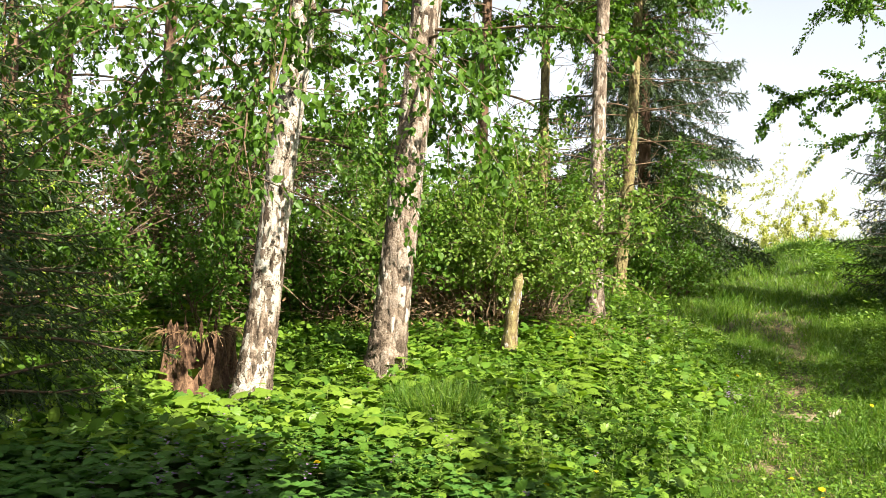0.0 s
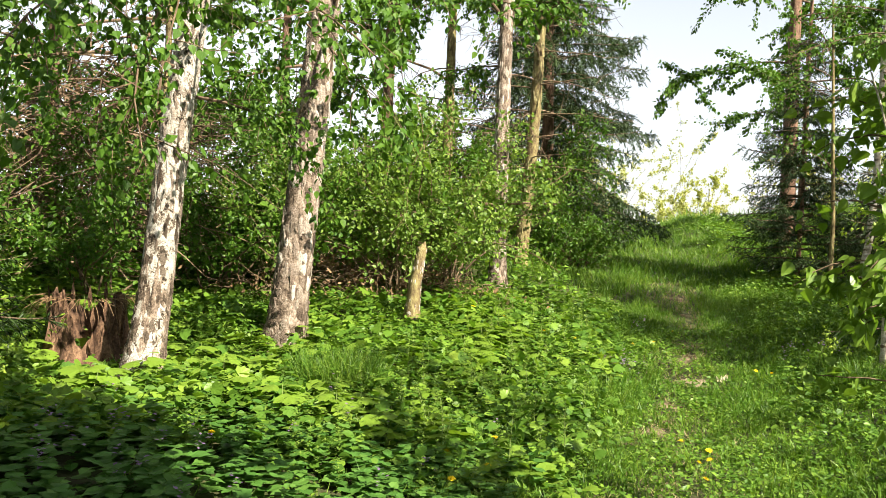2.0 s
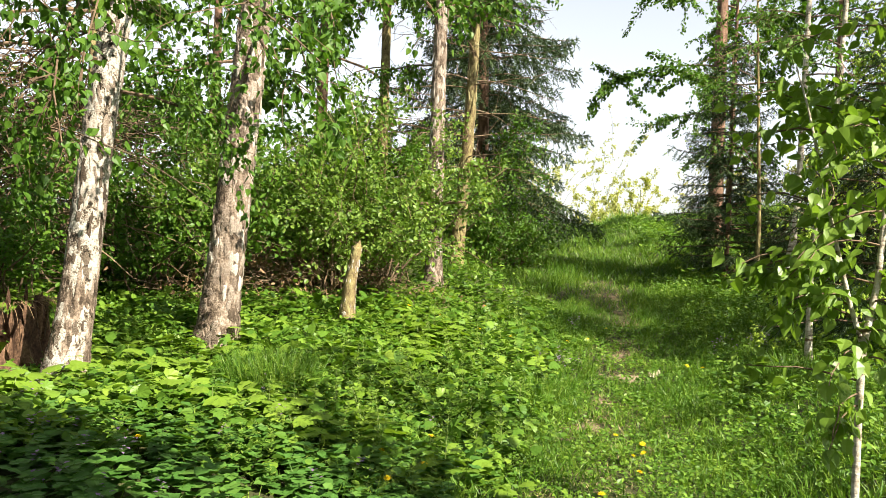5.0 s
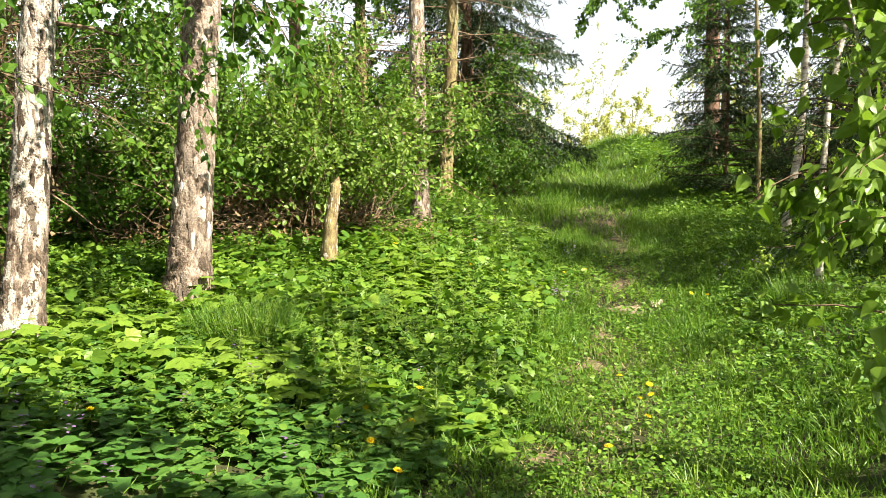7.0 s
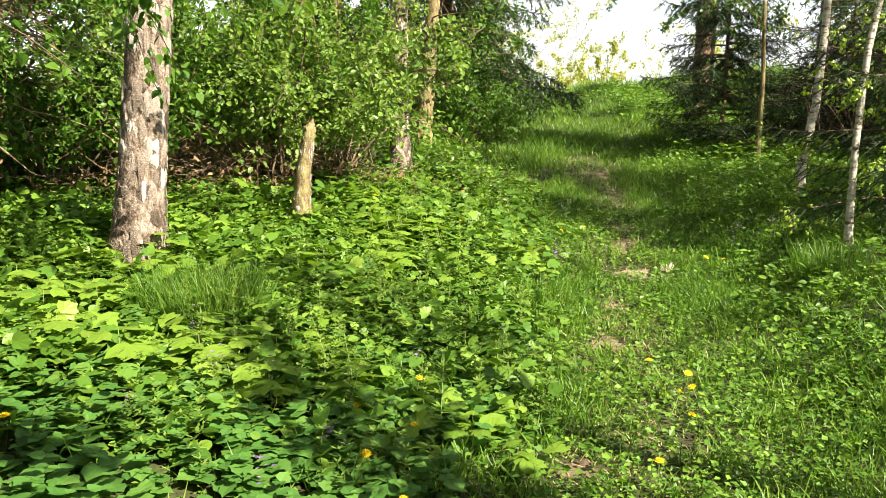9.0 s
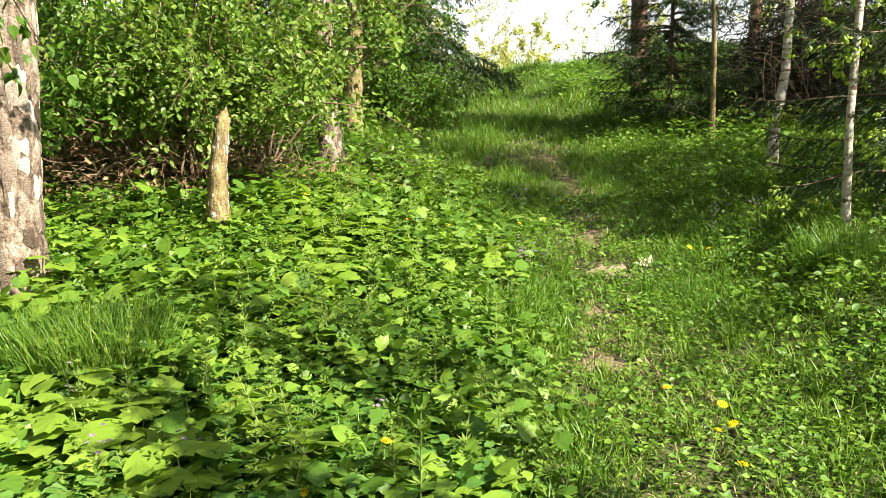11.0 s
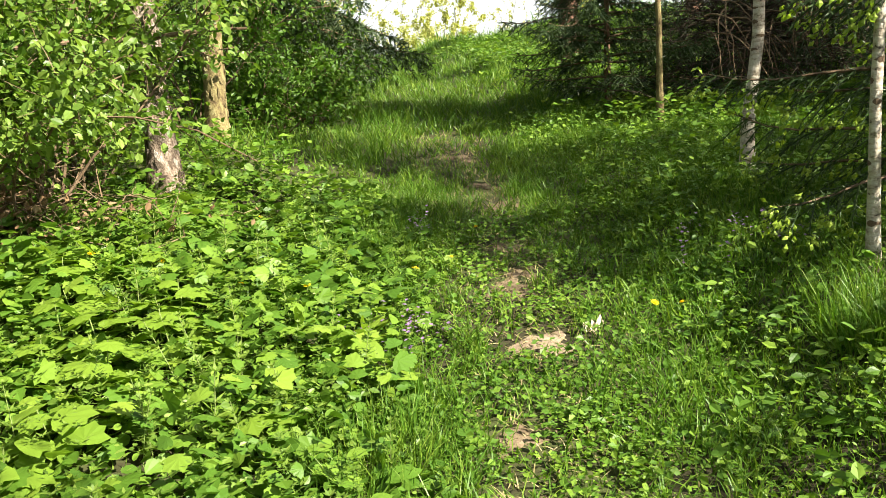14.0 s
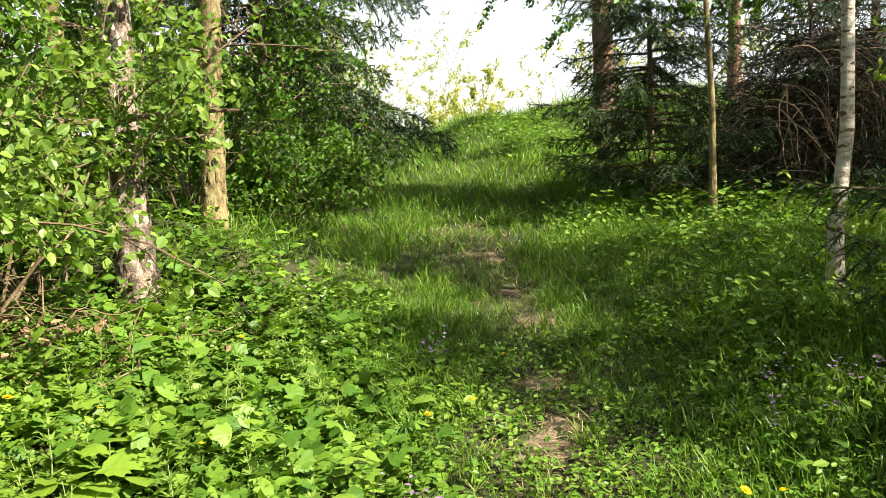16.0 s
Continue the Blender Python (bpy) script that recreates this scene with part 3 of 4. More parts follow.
spruceD = spruce("tall_spruce", "bare-stemmed spruce with yellow lichen and dead lower twigs", (2.31, 11.75), 10, 1.7, 22, 1.4, .11, 6, .098, .0, M_LICHEN_BARK, .5, dead_below=4.0, twig_gap=.2, lean=.058)
spruce("young_spruce", "shaded young spruce at the wood's edge", (-2.95, 4.9), 2.5, 1.3, 15, .2, .065, 20, .035, .3, droop=.35, hang=.35, twig_gap=.11)
spruce("young_spruce", "shaded young spruce at the wood's edge", (-3.6, 6.6), 3.0, 1.2, 13, .3, .09, 8, .035, .2, droop=.35, hang=.35, twig_gap=.13)
# the low spruce at (8.1, 11.4) is added to deepen the heap's dark
spruce("dark_spruce", "low dense spruce added to darken the heap", (8.1, 11.4), 2.5, 1.7, 14, .1, .11, 9, .04, .0, droop=.5, twig_gap=.15, side_len=.5, hang=.5)
spruce("dark_spruce", "dense dark spruce closing the bank", (8.8, 8.9), 7, 1.8, 22, .4, .12, 11, .10, .03, droop=.6, twig_gap=.17, side_len=.6, hang=.5)
spruce("dark_spruce", "dense dark spruce closing the bank", (7.3, 6.9), 6.5, 1.9, 22, .4, .10, 12, .09, .15, droop=.6, twig_gap=.16, side_len=.6, hang=.5)
spruce("dark_spruce", "dense dark spruce closing the bank", (10.3, 12.6), 2.6, 1.8, 12, .6, .13, 6, .10, .0, droop=.5, twig_gap=.22, side_len=.6, hang=.5)
# never in view: this spruce is added for its shadow on the right bank
spruce("dark_spruce", "unseen dense dark spruce beside the start, added to shade the bank", (9.6, 3.2), 7, 1.9, 13, .5, .13, 6, .10, .0, droop=.5, twig_gap=.22, side_len=.6, hang=.5)


s = np.arange(0, 4.0, .1)
bark_plates(spruceD, np.c_[.02 * np.sin(s) + .058 * s, .02 * np.cos(1.3 * s), s], .098 * (1 - s / 10 * .9) * (1 + .3 * np.exp(-s / .15)), s, 3.9, 210, .045, .3, (M_LICHEN_PLATE, M_LICHEN_PLATE))


# ---- pines and the tall trees behind ----
def far_pine(x, y, r, height, label, bark=M_PINE_BARK, lean=.15, crown=13000, low=1.9, size=.085, mat=M_BIRCH_LEAF, dead=0, reach=2.3):
    line = trunk_line((x, y, gz1(x, y)), [(x + lean * .5, y, height * .5), (x + lean, y, height)], r, r * .4)
    tree = broadleaf("tall_tree", label, line, None, ring_limbs(15, low, height * .95, reach, .02, .3), crown, size, bark, mat, LEAF_FAR, 12, .06, 9, .8, .6, .5, "tall trees behind", twig_r=.005)
    for _ in range(dead):
        h, a = rng.uniform(1.0, 4.2), rng.uniform(0, 6.28)
        at = np.array([np.interp(h, line[2], line[0][:, k]) for k in range(3)]) - line[0][1]
        q = wiggle(at, (math.cos(a), math.sin(a), .1), rng.uniform(.6, 1.5), 7, .5, .12)
        wood = Heap()
        wood.tube(q, np.linspace(.011, .003, 7), 5)
        for t in along_line(q[1:], 7)[0]:
            wood.tube(wiggle(t, rng.normal(0, 1, 3) + [0, 0, -.5], rng.uniform(.2, .5), 4, .4, .2), np.linspace(.005, .002, 4), 3)
        part("dead_branch", wood, M_DEADWOOD, tree)
    return tree


far_pine(-3.85, 11.0, .10, 9, "reddish pine trunk behind the clearing", crown=7000, low=2.6, dead=18)
far_pine(-5.7, 12.0, .15, 10, "thick brown pine trunk in the shade", crown=8000, low=2.4, dead=12)
far_pine(.38, 13.0, .10, 10, "red-barked pine behind the leafy brush", crown=15000, low=2.2, dead=26)
far_pine(1.27, 12.2, .085, 9, "lichened grey trunk behind the leafy brush", M_LICHEN_BARK, .05, 14000, 2.3, dead=26)
far_pine(-2.6, 11.6, .06, 8, "thin grey trunk behind the clearing", M_LICHEN_BARK, .1, 7000, 2.6, dead=18)
far_pine(-7.5, 9.0, .12, 9, "leafy tree at the wood's edge", M_PINE_BARK)
far_pine(7.75, 14.6, .15, 9, "stout brown pine on the grassy bank", M_PINE_BARK, .05, 24000, 1.9, .08)
far_pine(11.5, 16.5, .12, 8, "leafy tree above the bank", M_PINE_BARK, .1, 13000, 1.2, .08)
# out of view: crowns added to cast the shade on the dead-nettles
for x, y in ((1.4, -.2), (.6, -.9), (-.6, -1.2), (-1.0, -.1), (-2.4, -.2)):
    far_pine(x, y, .10, 7.4, "unseen leafy tree behind the start, added to shade the dead-nettles", M_PINE_BARK, .1, 11000, 3.0, .19, reach=2.1)
# ring of added trees, mostly out of view, to cut light from the low sky
for x, y, h in ((-8, 3, 9), (-9, 6.5, 9), (-10, 11, 10), (-7.5, 14, 9), (-1.5, 16.5, 8), (-6, -2, 9), (-3.5, -5, 9), (-8, -6, 9), (1, -7, 8), (12.5, 6, 7), (13.5, 9.5, 6)):
    far_pine(x, y, .12, h, "added leafy tree of the surrounding wood, holding off sky light", M_PINE_BARK, .1, 4500, 1.6, .19)
# never in view: an added birch whose sparse crown breaks up the sunlight
far_pine(9.2, 1.0, .09, 7, "unseen leafy birch beside the start, added to dapple the sun", M_BIRCH_WHITE, .1, 2600, 2.4, .11)
far_pine(9.6, 17.5, .08, 7, "leafy tree above the bank", M_PINE_BARK, .1, 13000, 1.0, .08)


# ---- shrubs ----
def shrub(name, label, x, y, height, reach, stems, leaves, size, mat=M_SHRUB_LEAF, template=OVAL, group="leafy shrubs", lean=(0, 0), hang=.2, category="shrub", twig_n=9, bark=M_DEADWOOD):
    z = gz1(x, y)
    bush = thing(name, label, category, group, (x, y, z))
    tips = []
    for _ in range(stems):
        wood = Heap()
        a, e = rng.uniform(0, 6.28), rng.uniform(0, 1) ** .7
        q = wiggle((.12 * math.cos(a), .12 * math.sin(a), -.05), (math.cos(a) * e * reach / height + lean[0], math.sin(a) * e * reach / height + lean[1], 1), height * rng.uniform(.55, 1.1), 8, .5, .19)
        wood.tube(q, np.linspace(.011, .003, 8), 5)
        tips.append(q[3:])
        twigs(q, None, twig_n, .42, .0030, wood, tips, .1, .8)
        part("stem", wood, bark, bush)
    hp = Heap()
    leaves_on(tips, leaves, size, hp, template, .05, hang)
    part("foliage", hp, mat, bush, kind="stuff")
    return bush


# shrubs in the sun: brighter leaf and paler stem colours stand for the light
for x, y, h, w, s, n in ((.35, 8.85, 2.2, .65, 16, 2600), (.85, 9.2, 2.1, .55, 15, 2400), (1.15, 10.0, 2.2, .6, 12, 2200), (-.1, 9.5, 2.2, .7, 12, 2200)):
    shrub("leafy_shrub", "dense shrub with small green leaves, coloured bright as in sun", x, y, h, w, s, int(n * 2.3), .055, M_SHRUB_LEAF, OVAL, twig_n=12)
# shrubs in half shade: darker leaf and stem colours than the sunlit ones
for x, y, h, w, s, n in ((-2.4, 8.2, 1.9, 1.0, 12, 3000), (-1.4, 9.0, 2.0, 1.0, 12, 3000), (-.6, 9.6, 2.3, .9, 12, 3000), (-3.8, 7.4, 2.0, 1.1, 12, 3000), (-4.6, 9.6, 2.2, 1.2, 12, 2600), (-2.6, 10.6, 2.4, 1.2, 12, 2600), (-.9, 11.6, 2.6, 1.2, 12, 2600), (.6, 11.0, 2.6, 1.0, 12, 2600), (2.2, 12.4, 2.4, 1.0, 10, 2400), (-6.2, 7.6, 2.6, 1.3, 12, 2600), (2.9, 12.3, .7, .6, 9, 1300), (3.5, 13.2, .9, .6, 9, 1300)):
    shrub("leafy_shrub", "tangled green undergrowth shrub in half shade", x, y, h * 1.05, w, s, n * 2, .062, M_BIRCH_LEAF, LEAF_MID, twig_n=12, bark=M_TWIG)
for x, y, h, w, s, n in ((-6.5, 13.2, 3.0, 1.4, 9, 2600), (-4.6, 13.6, 2.8, 1.4, 9, 2600), (-2.9, 13.4, 2.9, 1.4, 9, 2600), (-1.2, 14.0, 2.9, 1.3, 9, 2600), (.5, 14.2, 2.8, 1.3, 9, 2600), (1.8, 14.2, 2.6, 1.0, 8, 2200)):
    shrub("leafy_shrub", "dark green thicket at the back of the wood", x, y, h, w, s, n * 2, .085, M_BIRCH_LEAF, LEAF_FAR, twig_n=10, bark=M_TWIG)
for x, y, h, w, s, n in ((-2.9, 3.5, 2.4, .7, 7, 420), (-3.7, 4.2, 2.8, 1.0, 9, 900)):
    shrub("hazel_bush", "shaded leafy bush with hanging birch-like leaves", x, y, h, w, s, n * 2, .065, M_BIRCH_LEAF, LEAF, "", (0.05, 0), .8)
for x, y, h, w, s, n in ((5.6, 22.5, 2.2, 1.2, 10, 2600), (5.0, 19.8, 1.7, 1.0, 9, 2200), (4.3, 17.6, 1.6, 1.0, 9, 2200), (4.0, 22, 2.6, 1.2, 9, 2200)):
    shrub("leafy_shrub", "yellow-green shrub by the crest, leaves coloured bright as in full sun", x, y, h, w, s, n * 2, .08, M_FAR_LEAF, LEAF_FAR)
# far trees wear the haze-paled leaf colour
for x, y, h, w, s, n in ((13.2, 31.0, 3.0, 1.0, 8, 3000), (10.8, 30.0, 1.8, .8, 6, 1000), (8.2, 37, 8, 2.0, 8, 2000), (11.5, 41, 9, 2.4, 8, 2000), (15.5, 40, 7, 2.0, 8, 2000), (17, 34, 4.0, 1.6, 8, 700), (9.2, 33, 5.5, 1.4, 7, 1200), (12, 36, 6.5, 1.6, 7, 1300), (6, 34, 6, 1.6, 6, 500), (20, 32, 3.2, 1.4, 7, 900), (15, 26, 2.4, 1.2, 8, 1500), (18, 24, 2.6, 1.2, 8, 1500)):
    shrub("far_shrub", "thin tree beyond the crest, leaves paled for the hazy glare", x, y, h, w, s, n, .11, M_FAR_LEAF, LEAF_FAR, "far thin trees", category="tree", twig_n=6)


# ---- brush, stump, snag ----
def brush_pile(label, x, y, w, d, h, count, length=1.0, r=.006, leaves=0, roots=0, wood=None):
    z = gz1(x, y)
    pile = thing("brush_pile", label, "brush pile", "", (x, y, z))
    hp = Heap()
    for _ in range(count):
        px, py = rng.normal(0, .33, 2)
        top = h * math.exp(-(px * px + py * py) * 2.2)
        q = wiggle((px * w, py * d, rng.uniform(0, 1) ** .6 * top), unit(rng.normal(0, 1, 3) * [1, 1, .55]), length * rng.uniform(.4, 1.2), 6, .5, .2)
        q[:, 2] = np.maximum(q[:, 2], .0)
        hp.tube(q, np.linspace(r, r * .3, 6) * rng.uniform(.5, 1.4), 3)
    part("dead_wood", hp, wood or M_DEADWOOD, pile, kind="stuff")
    if leaves:
        n = leaves
        px, py = rng.normal(0, .36, n), rng.normal(0, .36, n)
        p = np.c_[px * w, py * d, rng.random(n) ** .7 * h * np.exp(-(px * px + py * py) * 2.2)]
        hp = Heap()
        hp.place(LEAF_MID, p, unit(rng.normal(0, 1, (n, 3)) + [0, 0, -.6]), unit(rng.normal(0, 1, (n, 3))), rng.uniform(.03, .07, n))
        part("withered_foliage", hp, M_LITTER, pile, kind="stuff")
    if roots:
        hp = Heap()
        for _ in range(roots):
            p0 = (rng.normal(0, .3) * w, -d * rng.uniform(.25, .6), h * rng.uniform(.3, .75))
            q = wiggle(p0, (rng.normal(0, .5), -.6, .3), rng.uniform(.5, 1.0), 9, 3.2, .14)
            q[:, 2] = np.maximum(q[:, 2], 0)
            hp.tube(q, np.linspace(.008, .003, 9) * rng.uniform(.6, 1.3), 4)
        part("root_tangle", hp, M_DEADWOOD, pile, "pale drooping dry roots", kind="stuff")
    return pile


brush_pile("tangle of dry brown twigs under the shrubs", .0, 8.95, 1.9, .5, .60, 380, .6, .0042, 1400)
brush_pile("heap of dead branches under the trees", -2.7, 9.4, 2.2, 1.0, 2.5, 900, 1.3, .009, 1500)
# the bank heap's wood is coloured for the shade it lies in
brush_pile("heap of dead spruce branches on the bank, coloured dark for overhanging shade", 8.2, 11.2, 2.2, 1.1, 1.6, 2300, .7, .0055, 0, 110, M_SHADE_HEAP)
brush_pile("dry brown stalks among the undergrowth", .9, 9.0, .8, .3, .5, 130, .5, .004)

stump = thing("tree_stump", "rotten reddish-brown hollow tree stump", "tree stump", "", (-1.98, 6.55, gz1(-1.98, 6.55)))
hp = Heap()
seg, rows = 40, 12
w = np.linspace(0, 2 * np.pi, seg, endpoint=False)
ridge = .03 * np.sin(7 * w) + .02 * np.sin(13 * w + 1) + rng.normal(0, .012, seg)
topz = .44 - .26 * np.exp(-((w - 4.9) / .42) ** 2) + .07 * np.sin(2 * w + 1) + rng.normal(0, .035, seg)
lines = []
for k in range(rows):
    f = k / (rows - 1)
    rr = (.29 - .06 * f + .10 * (1 - f) ** 4) + ridge * (1 - .3 * f)
    lines.append(np.c_[rr * np.cos(w) * 1.05, rr * np.sin(w), -.08 + (topz + .08) * f])
for k in range(5):
    f = (k + 1) / 5
    rr = (.23 + ridge * .7) * (1 - .35 * f)
    lines.append(np.c_[rr * np.cos(w), rr * np.sin(w), topz - .04 - .34 * f ** 1.3])
v = np.array(lines)
i, j = np.meshgrid(np.arange(len(v) - 1), np.arange(seg), indexing="ij")
k = (j + 1) % seg
hp.add(v.reshape(-1, 3), np.stack([i * seg + j, i * seg + k, (i + 1) * seg + k, (i + 1) * seg + j], -1).reshape(-1, 4))
hp.loops.append(np.arange(seg) + (len(v) - 1) * seg)
hp.sizes.append(np.array([seg]))
part("stump_body", hp, M_ROT, stump)
hp = Heap()
for _ in range(60):
    a, f = rng.uniform(0, 6.28), rng.uniform(.1, .9)
    hp.place(NEEDLE, np.array([[.27 * math.cos(a), .27 * math.sin(a), .45 * f]]), np.array([[.1 * math.cos(a), .1 * math.sin(a), 1.0]]), np.array([[math.cos(a), math.sin(a), 0]]), np.array([[.16, .18, .1]]))
part("splintered_wood", hp, M_ROT, stump, kind="stuff")
hp = Heap()
for _ in range(90):
    a = rng.uniform(0, 6.28)
    hp.tube(wiggle((.25 * math.cos(a), .25 * math.sin(a), .47), (math.cos(a), math.sin(a), .3), rng.uniform(.1, .3), 5, 1.8, .2), np.linspace(.003, .001, 5), 3)
part("dry_grass", hp, M_LITTER, stump, kind="stuff")

snag_line = trunk_line((.53, 7.92, gz1(.53, 7.92)), [(.56, 7.92, gz1(.53, 7.92) + .4), (.62, 7.94, gz1(.53, 7.92) + .74)], .064, .046)
snag = thing("birch_snag", "broken pale birch stub with yellowish bark", "tree stump", "", snag_line[0][1])
part("trunk", trunk_heap(snag_line[0] - snag_line[0][1], snag_line[1], 14, .09), M_LICHEN_BARK, snag, smooth=True)
hp = Heap()
for _ in range(14):
    a = rng.uniform(0, 6.28)
    e = snag_line[0][-1] - snag_line[0][1] + [.035 * math.cos(a), .035 * math.sin(a), -.03]
    hp.place(NEEDLE, e[None], np.array([[.1 * math.cos(a), .1, 1.0]]), np.array([[math.cos(a), math.sin(a), 0]]), np.array([[.12, .035, .1]]))
part("splinters", hp, M_LICHEN_BARK, snag, kind="stuff")
bark_plates(snag, *snag_line, .72, 60, .035, .08, (M_BIRCH_PLATE, M_LICHEN_PLATE))

# ---- the near birch sapling ----
rng = np.random.default_rng(21)
base = np.array([1.88, 2.60, gz1(1.88, 2.60)])
sapling = thing("birch_sapling", "young birch sapling with bright drooping leaves", "tree", "", base)
line = np.array([[0, 0, -.1], [.0, 0, .4], [.02, .02, .8], [.035, .03, 1.02], [.10, .05, 1.25], [.16, .08, 1.7], [.2, .1, 2.4], [.25, .1, 3.3]])
hp = Heap()
hp.tube(line, np.array([.016, .014, .013, .013, .011, .010, .008, .004]), 10)
part("stem", hp, M_BIRCH_WHITE, sapling, smooth=True)
tips, wood = [], Heap()
fork = wiggle((.035, .03, 1.03), (-.22, .12, 1.0), 1.0, 8, -.1, .05)
wood.tube(fork, np.linspace(.009, .003, 8), 6)
part("fork", wood, M_BIRCH_WHITE, sapling, smooth=True)
tips.append(fork)
for k in range(40):
    a = rng.uniform(0, 6.28)
    src = line[2:] if k % 2 else fork
    p, _ = along_line(src[:7], 1)
    q = wiggle(p[0], (math.cos(a) - .35, math.sin(a), .3), rng.uniform(.2, .5), 7, .9, .12)
    wood = Heap()
    wood.tube(q, np.linspace(.004, .0015, 7), 4)
    part("twig", wood, M_TWIG, sapling)
    tips.append(q)
g = Heap()
v, f = LEAF
g.add(v, *f)
leaf_mesh = g.mesh("leaf", M_BIRCH_LEAF_NEAR)
for _ in range(290):
    t = tips[rng.integers(0, len(tips))]
    p, d = along_line(t, 1)
    p = p[0] + rng.normal(0, .02, 3)
    way = Vector(d[0] * .4 + rng.normal(0, .45, 3) + [0, 0, -.8])
    ob = new("leaf", leaf_mesh)
    ob.parent = sapling
    turn = way.to_track_quat("Y", "Z").to_matrix().to_4x4() @ Matrix.Rotation(rng.normal(0, .6), 4, "Y")
    ob.matrix_local = Matrix.Translation(p) @ turn @ Matrix.Scale(.060 * rng.uniform(.6, 1.15), 4)


extra = Heap()
wood, high = Heap(), []
for k in range(26):
    p, _ = along_line(line[5:], 1)
    a = rng.uniform(0, 6.28)
    q = wiggle(p[0], (math.cos(a) - .2, math.sin(a), .4), rng.uniform(.25, .6), 6, .8, .12)
    wood.tube(q, np.linspace(.004, .0015, 6), 4)
    high.append(q)
part("upper_spray", wood, M_TWIG, sapling, kind="stuff")
leaves_on(high, 1300, .062, extra, LEAF, .04, .8)
leaves_on(tips, 620, .060, extra, LEAF, .03, .8)
part("foliage", extra, M_SAPLING_REST, sapling, kind="stuff")


# ---- ground cover ----
SPOTS = ((2.98, 7.17, .16, .15, .3), (3.17, 7.86, .16, .14, 1.0), (3.36, 8.02, .10, .12, .4), (3.46, 8.45, .11, .14, 2), (4.03, 9.92, .10, .16, .5), (3.9, 9.33, .11, .18, 1.3),
         (2.11, 5.76, .15, .17, .8), (2.27, 6.10, .11, .13, 2.2), (1.82, 5.46, .12, .13, .6), (2.5, 6.5, .10, .14, 1.7), (4.3, 10.9, .1, .2, .2), (1.35, 4.25, .10, .12, 1.1))


def scatter(count, x0, x1, y0, y1, keep):
    x, y = rng.uniform(x0, x1, count), rng.uniform(y0, y1, count)
    free = np.ones(count)
    for sx, sy, rx, ry, _ in SPOTS:
        free *= 1 - .96 * np.exp(-(((x - sx) / rx) ** 2 + ((y - sy) / ry) ** 2) ** 2 * .8)
    for fx, fy in ((-1.41, 5.84), (-.57, 7.02), (-1.98, 6.55)):
        free *= 1 - .85 * np.exp(-((x - fx) ** 2 + ((y - fy + .30) / 1.7) ** 2) / .10)
    k = rng.random(count) < keep(x, y, x - path_x(y)) * free
    return x[k], y[k]


def patches(x, y, scale, phase=0.0):
    """Slow waves that make some spots denser than others, 0 to 1."""
    a = np.sin(x * scale + phase) * np.sin(y * scale * 1.3 + 2 * phase) + .6 * np.sin(x * scale * 2.3 + y * scale * 1.1 + phase * 3) * np.sin(y * scale * 2.1 - x * scale + 1)
    return np.clip(.5 + .45 * a, 0, 1)


def grass(name, label, x, y, h0, h1, width, template, lean=.45):
    n = len(x)
    way = unit(np.c_[rng.normal(0, lean, (n, 2)), np.ones(n)])
    up = np.c_[rng.normal(0, 1, (n, 2)), np.zeros(n)]
    hp = Heap()
    h = rng.uniform(h0, h1, n) * (.55 + .9 * patches(x, y, 1.9, 2.0))
    hp.place(template, on_ground(x, y, -.01), way, up, np.c_[np.full(n, width) * rng.uniform(.7, 1.3, n), h, h])
    return tagged(new(name, hp.mesh(name, M_GRASS)), label, "grass", kind="stuff")


track = lambda x, y, u: 1 - .86 * np.exp(-(u / .30) ** 2) * (.5 + .5 * patches(x, y, 3.0, 1.0))
x, y = scatter(180000, -1.0, 6.9, 2.0, 11.0, lambda x, y, u: track(x, y, u) * (.10 + .9 * step(-1.6, -.7, u)) * (.35 + .65 * patches(x, y, 1.4)) * (1 - .25 * step(1.5, 2.6, u)))
grass("grass", "fresh green grass along the trodden track", x, y, .05, .15, .0065, FAR_BLADE, .6)
x, y = scatter(120000, 1.0, 13.0, 11.0, 25.0, lambda x, y, u: (.15 + .85 * step(-3.0, -1.6, u)) * (.4 + .6 * patches(x, y, 1.0)) * (1 - .5 * step(4, 6, u)))
grass("grass", "tall sunlit meadow grass on the slope", x, y, .08, .22, .012, FAR_BLADE, .6)
x, y = scatter(38000, 3.4, 8.6, 6.6, 13.5, lambda x, y, u: step(.5, 1.1, u) * (.3 + .7 * patches(x, y, 1.6, 2.6)))
grass("grass", "lush shaded grass on the bank beside the track", x, y, .07, .19, .008, FAR_BLADE, .55)
x, y = scatter(26000, -3.0, 24.0, 23.0, 34.0, lambda x, y, u: .2 + .8 * patches(x, y, .8))
grass("grass", "pale tall grass on the crest", x, y, .2, .5, .022, FAR_BLADE)


x, y = scatter(26000, -.2, 5.2, 2.5, 12.0, lambda x, y, u: np.exp(-(u / .32) ** 2))
x, y = np.r_[x, rng.normal(0, 1, 900) * .12 + np.repeat([s[0] for s in SPOTS], 75)], np.r_[y, rng.normal(0, 1, 900) * .14 + np.repeat([s[1] for s in SPOTS], 75)]
n = len(x)
hp = Heap()
hp.place(FAR_BLADE, on_ground(x, y, .004), unit(np.c_[rng.normal(0, 1, (n, 2)), rng.uniform(.05, .7, n)]), np.c_[rng.normal(0, .3, (n, 2)), np.ones(n)], np.c_[np.full(n, .006), rng.uniform(.03, .09, n), np.full(n, .05)])
tagged(new("trampled_grass", hp.mesh("trampled_grass", M_STRAW)), "short trampled straw and grass on the track", "grass", kind="stuff")

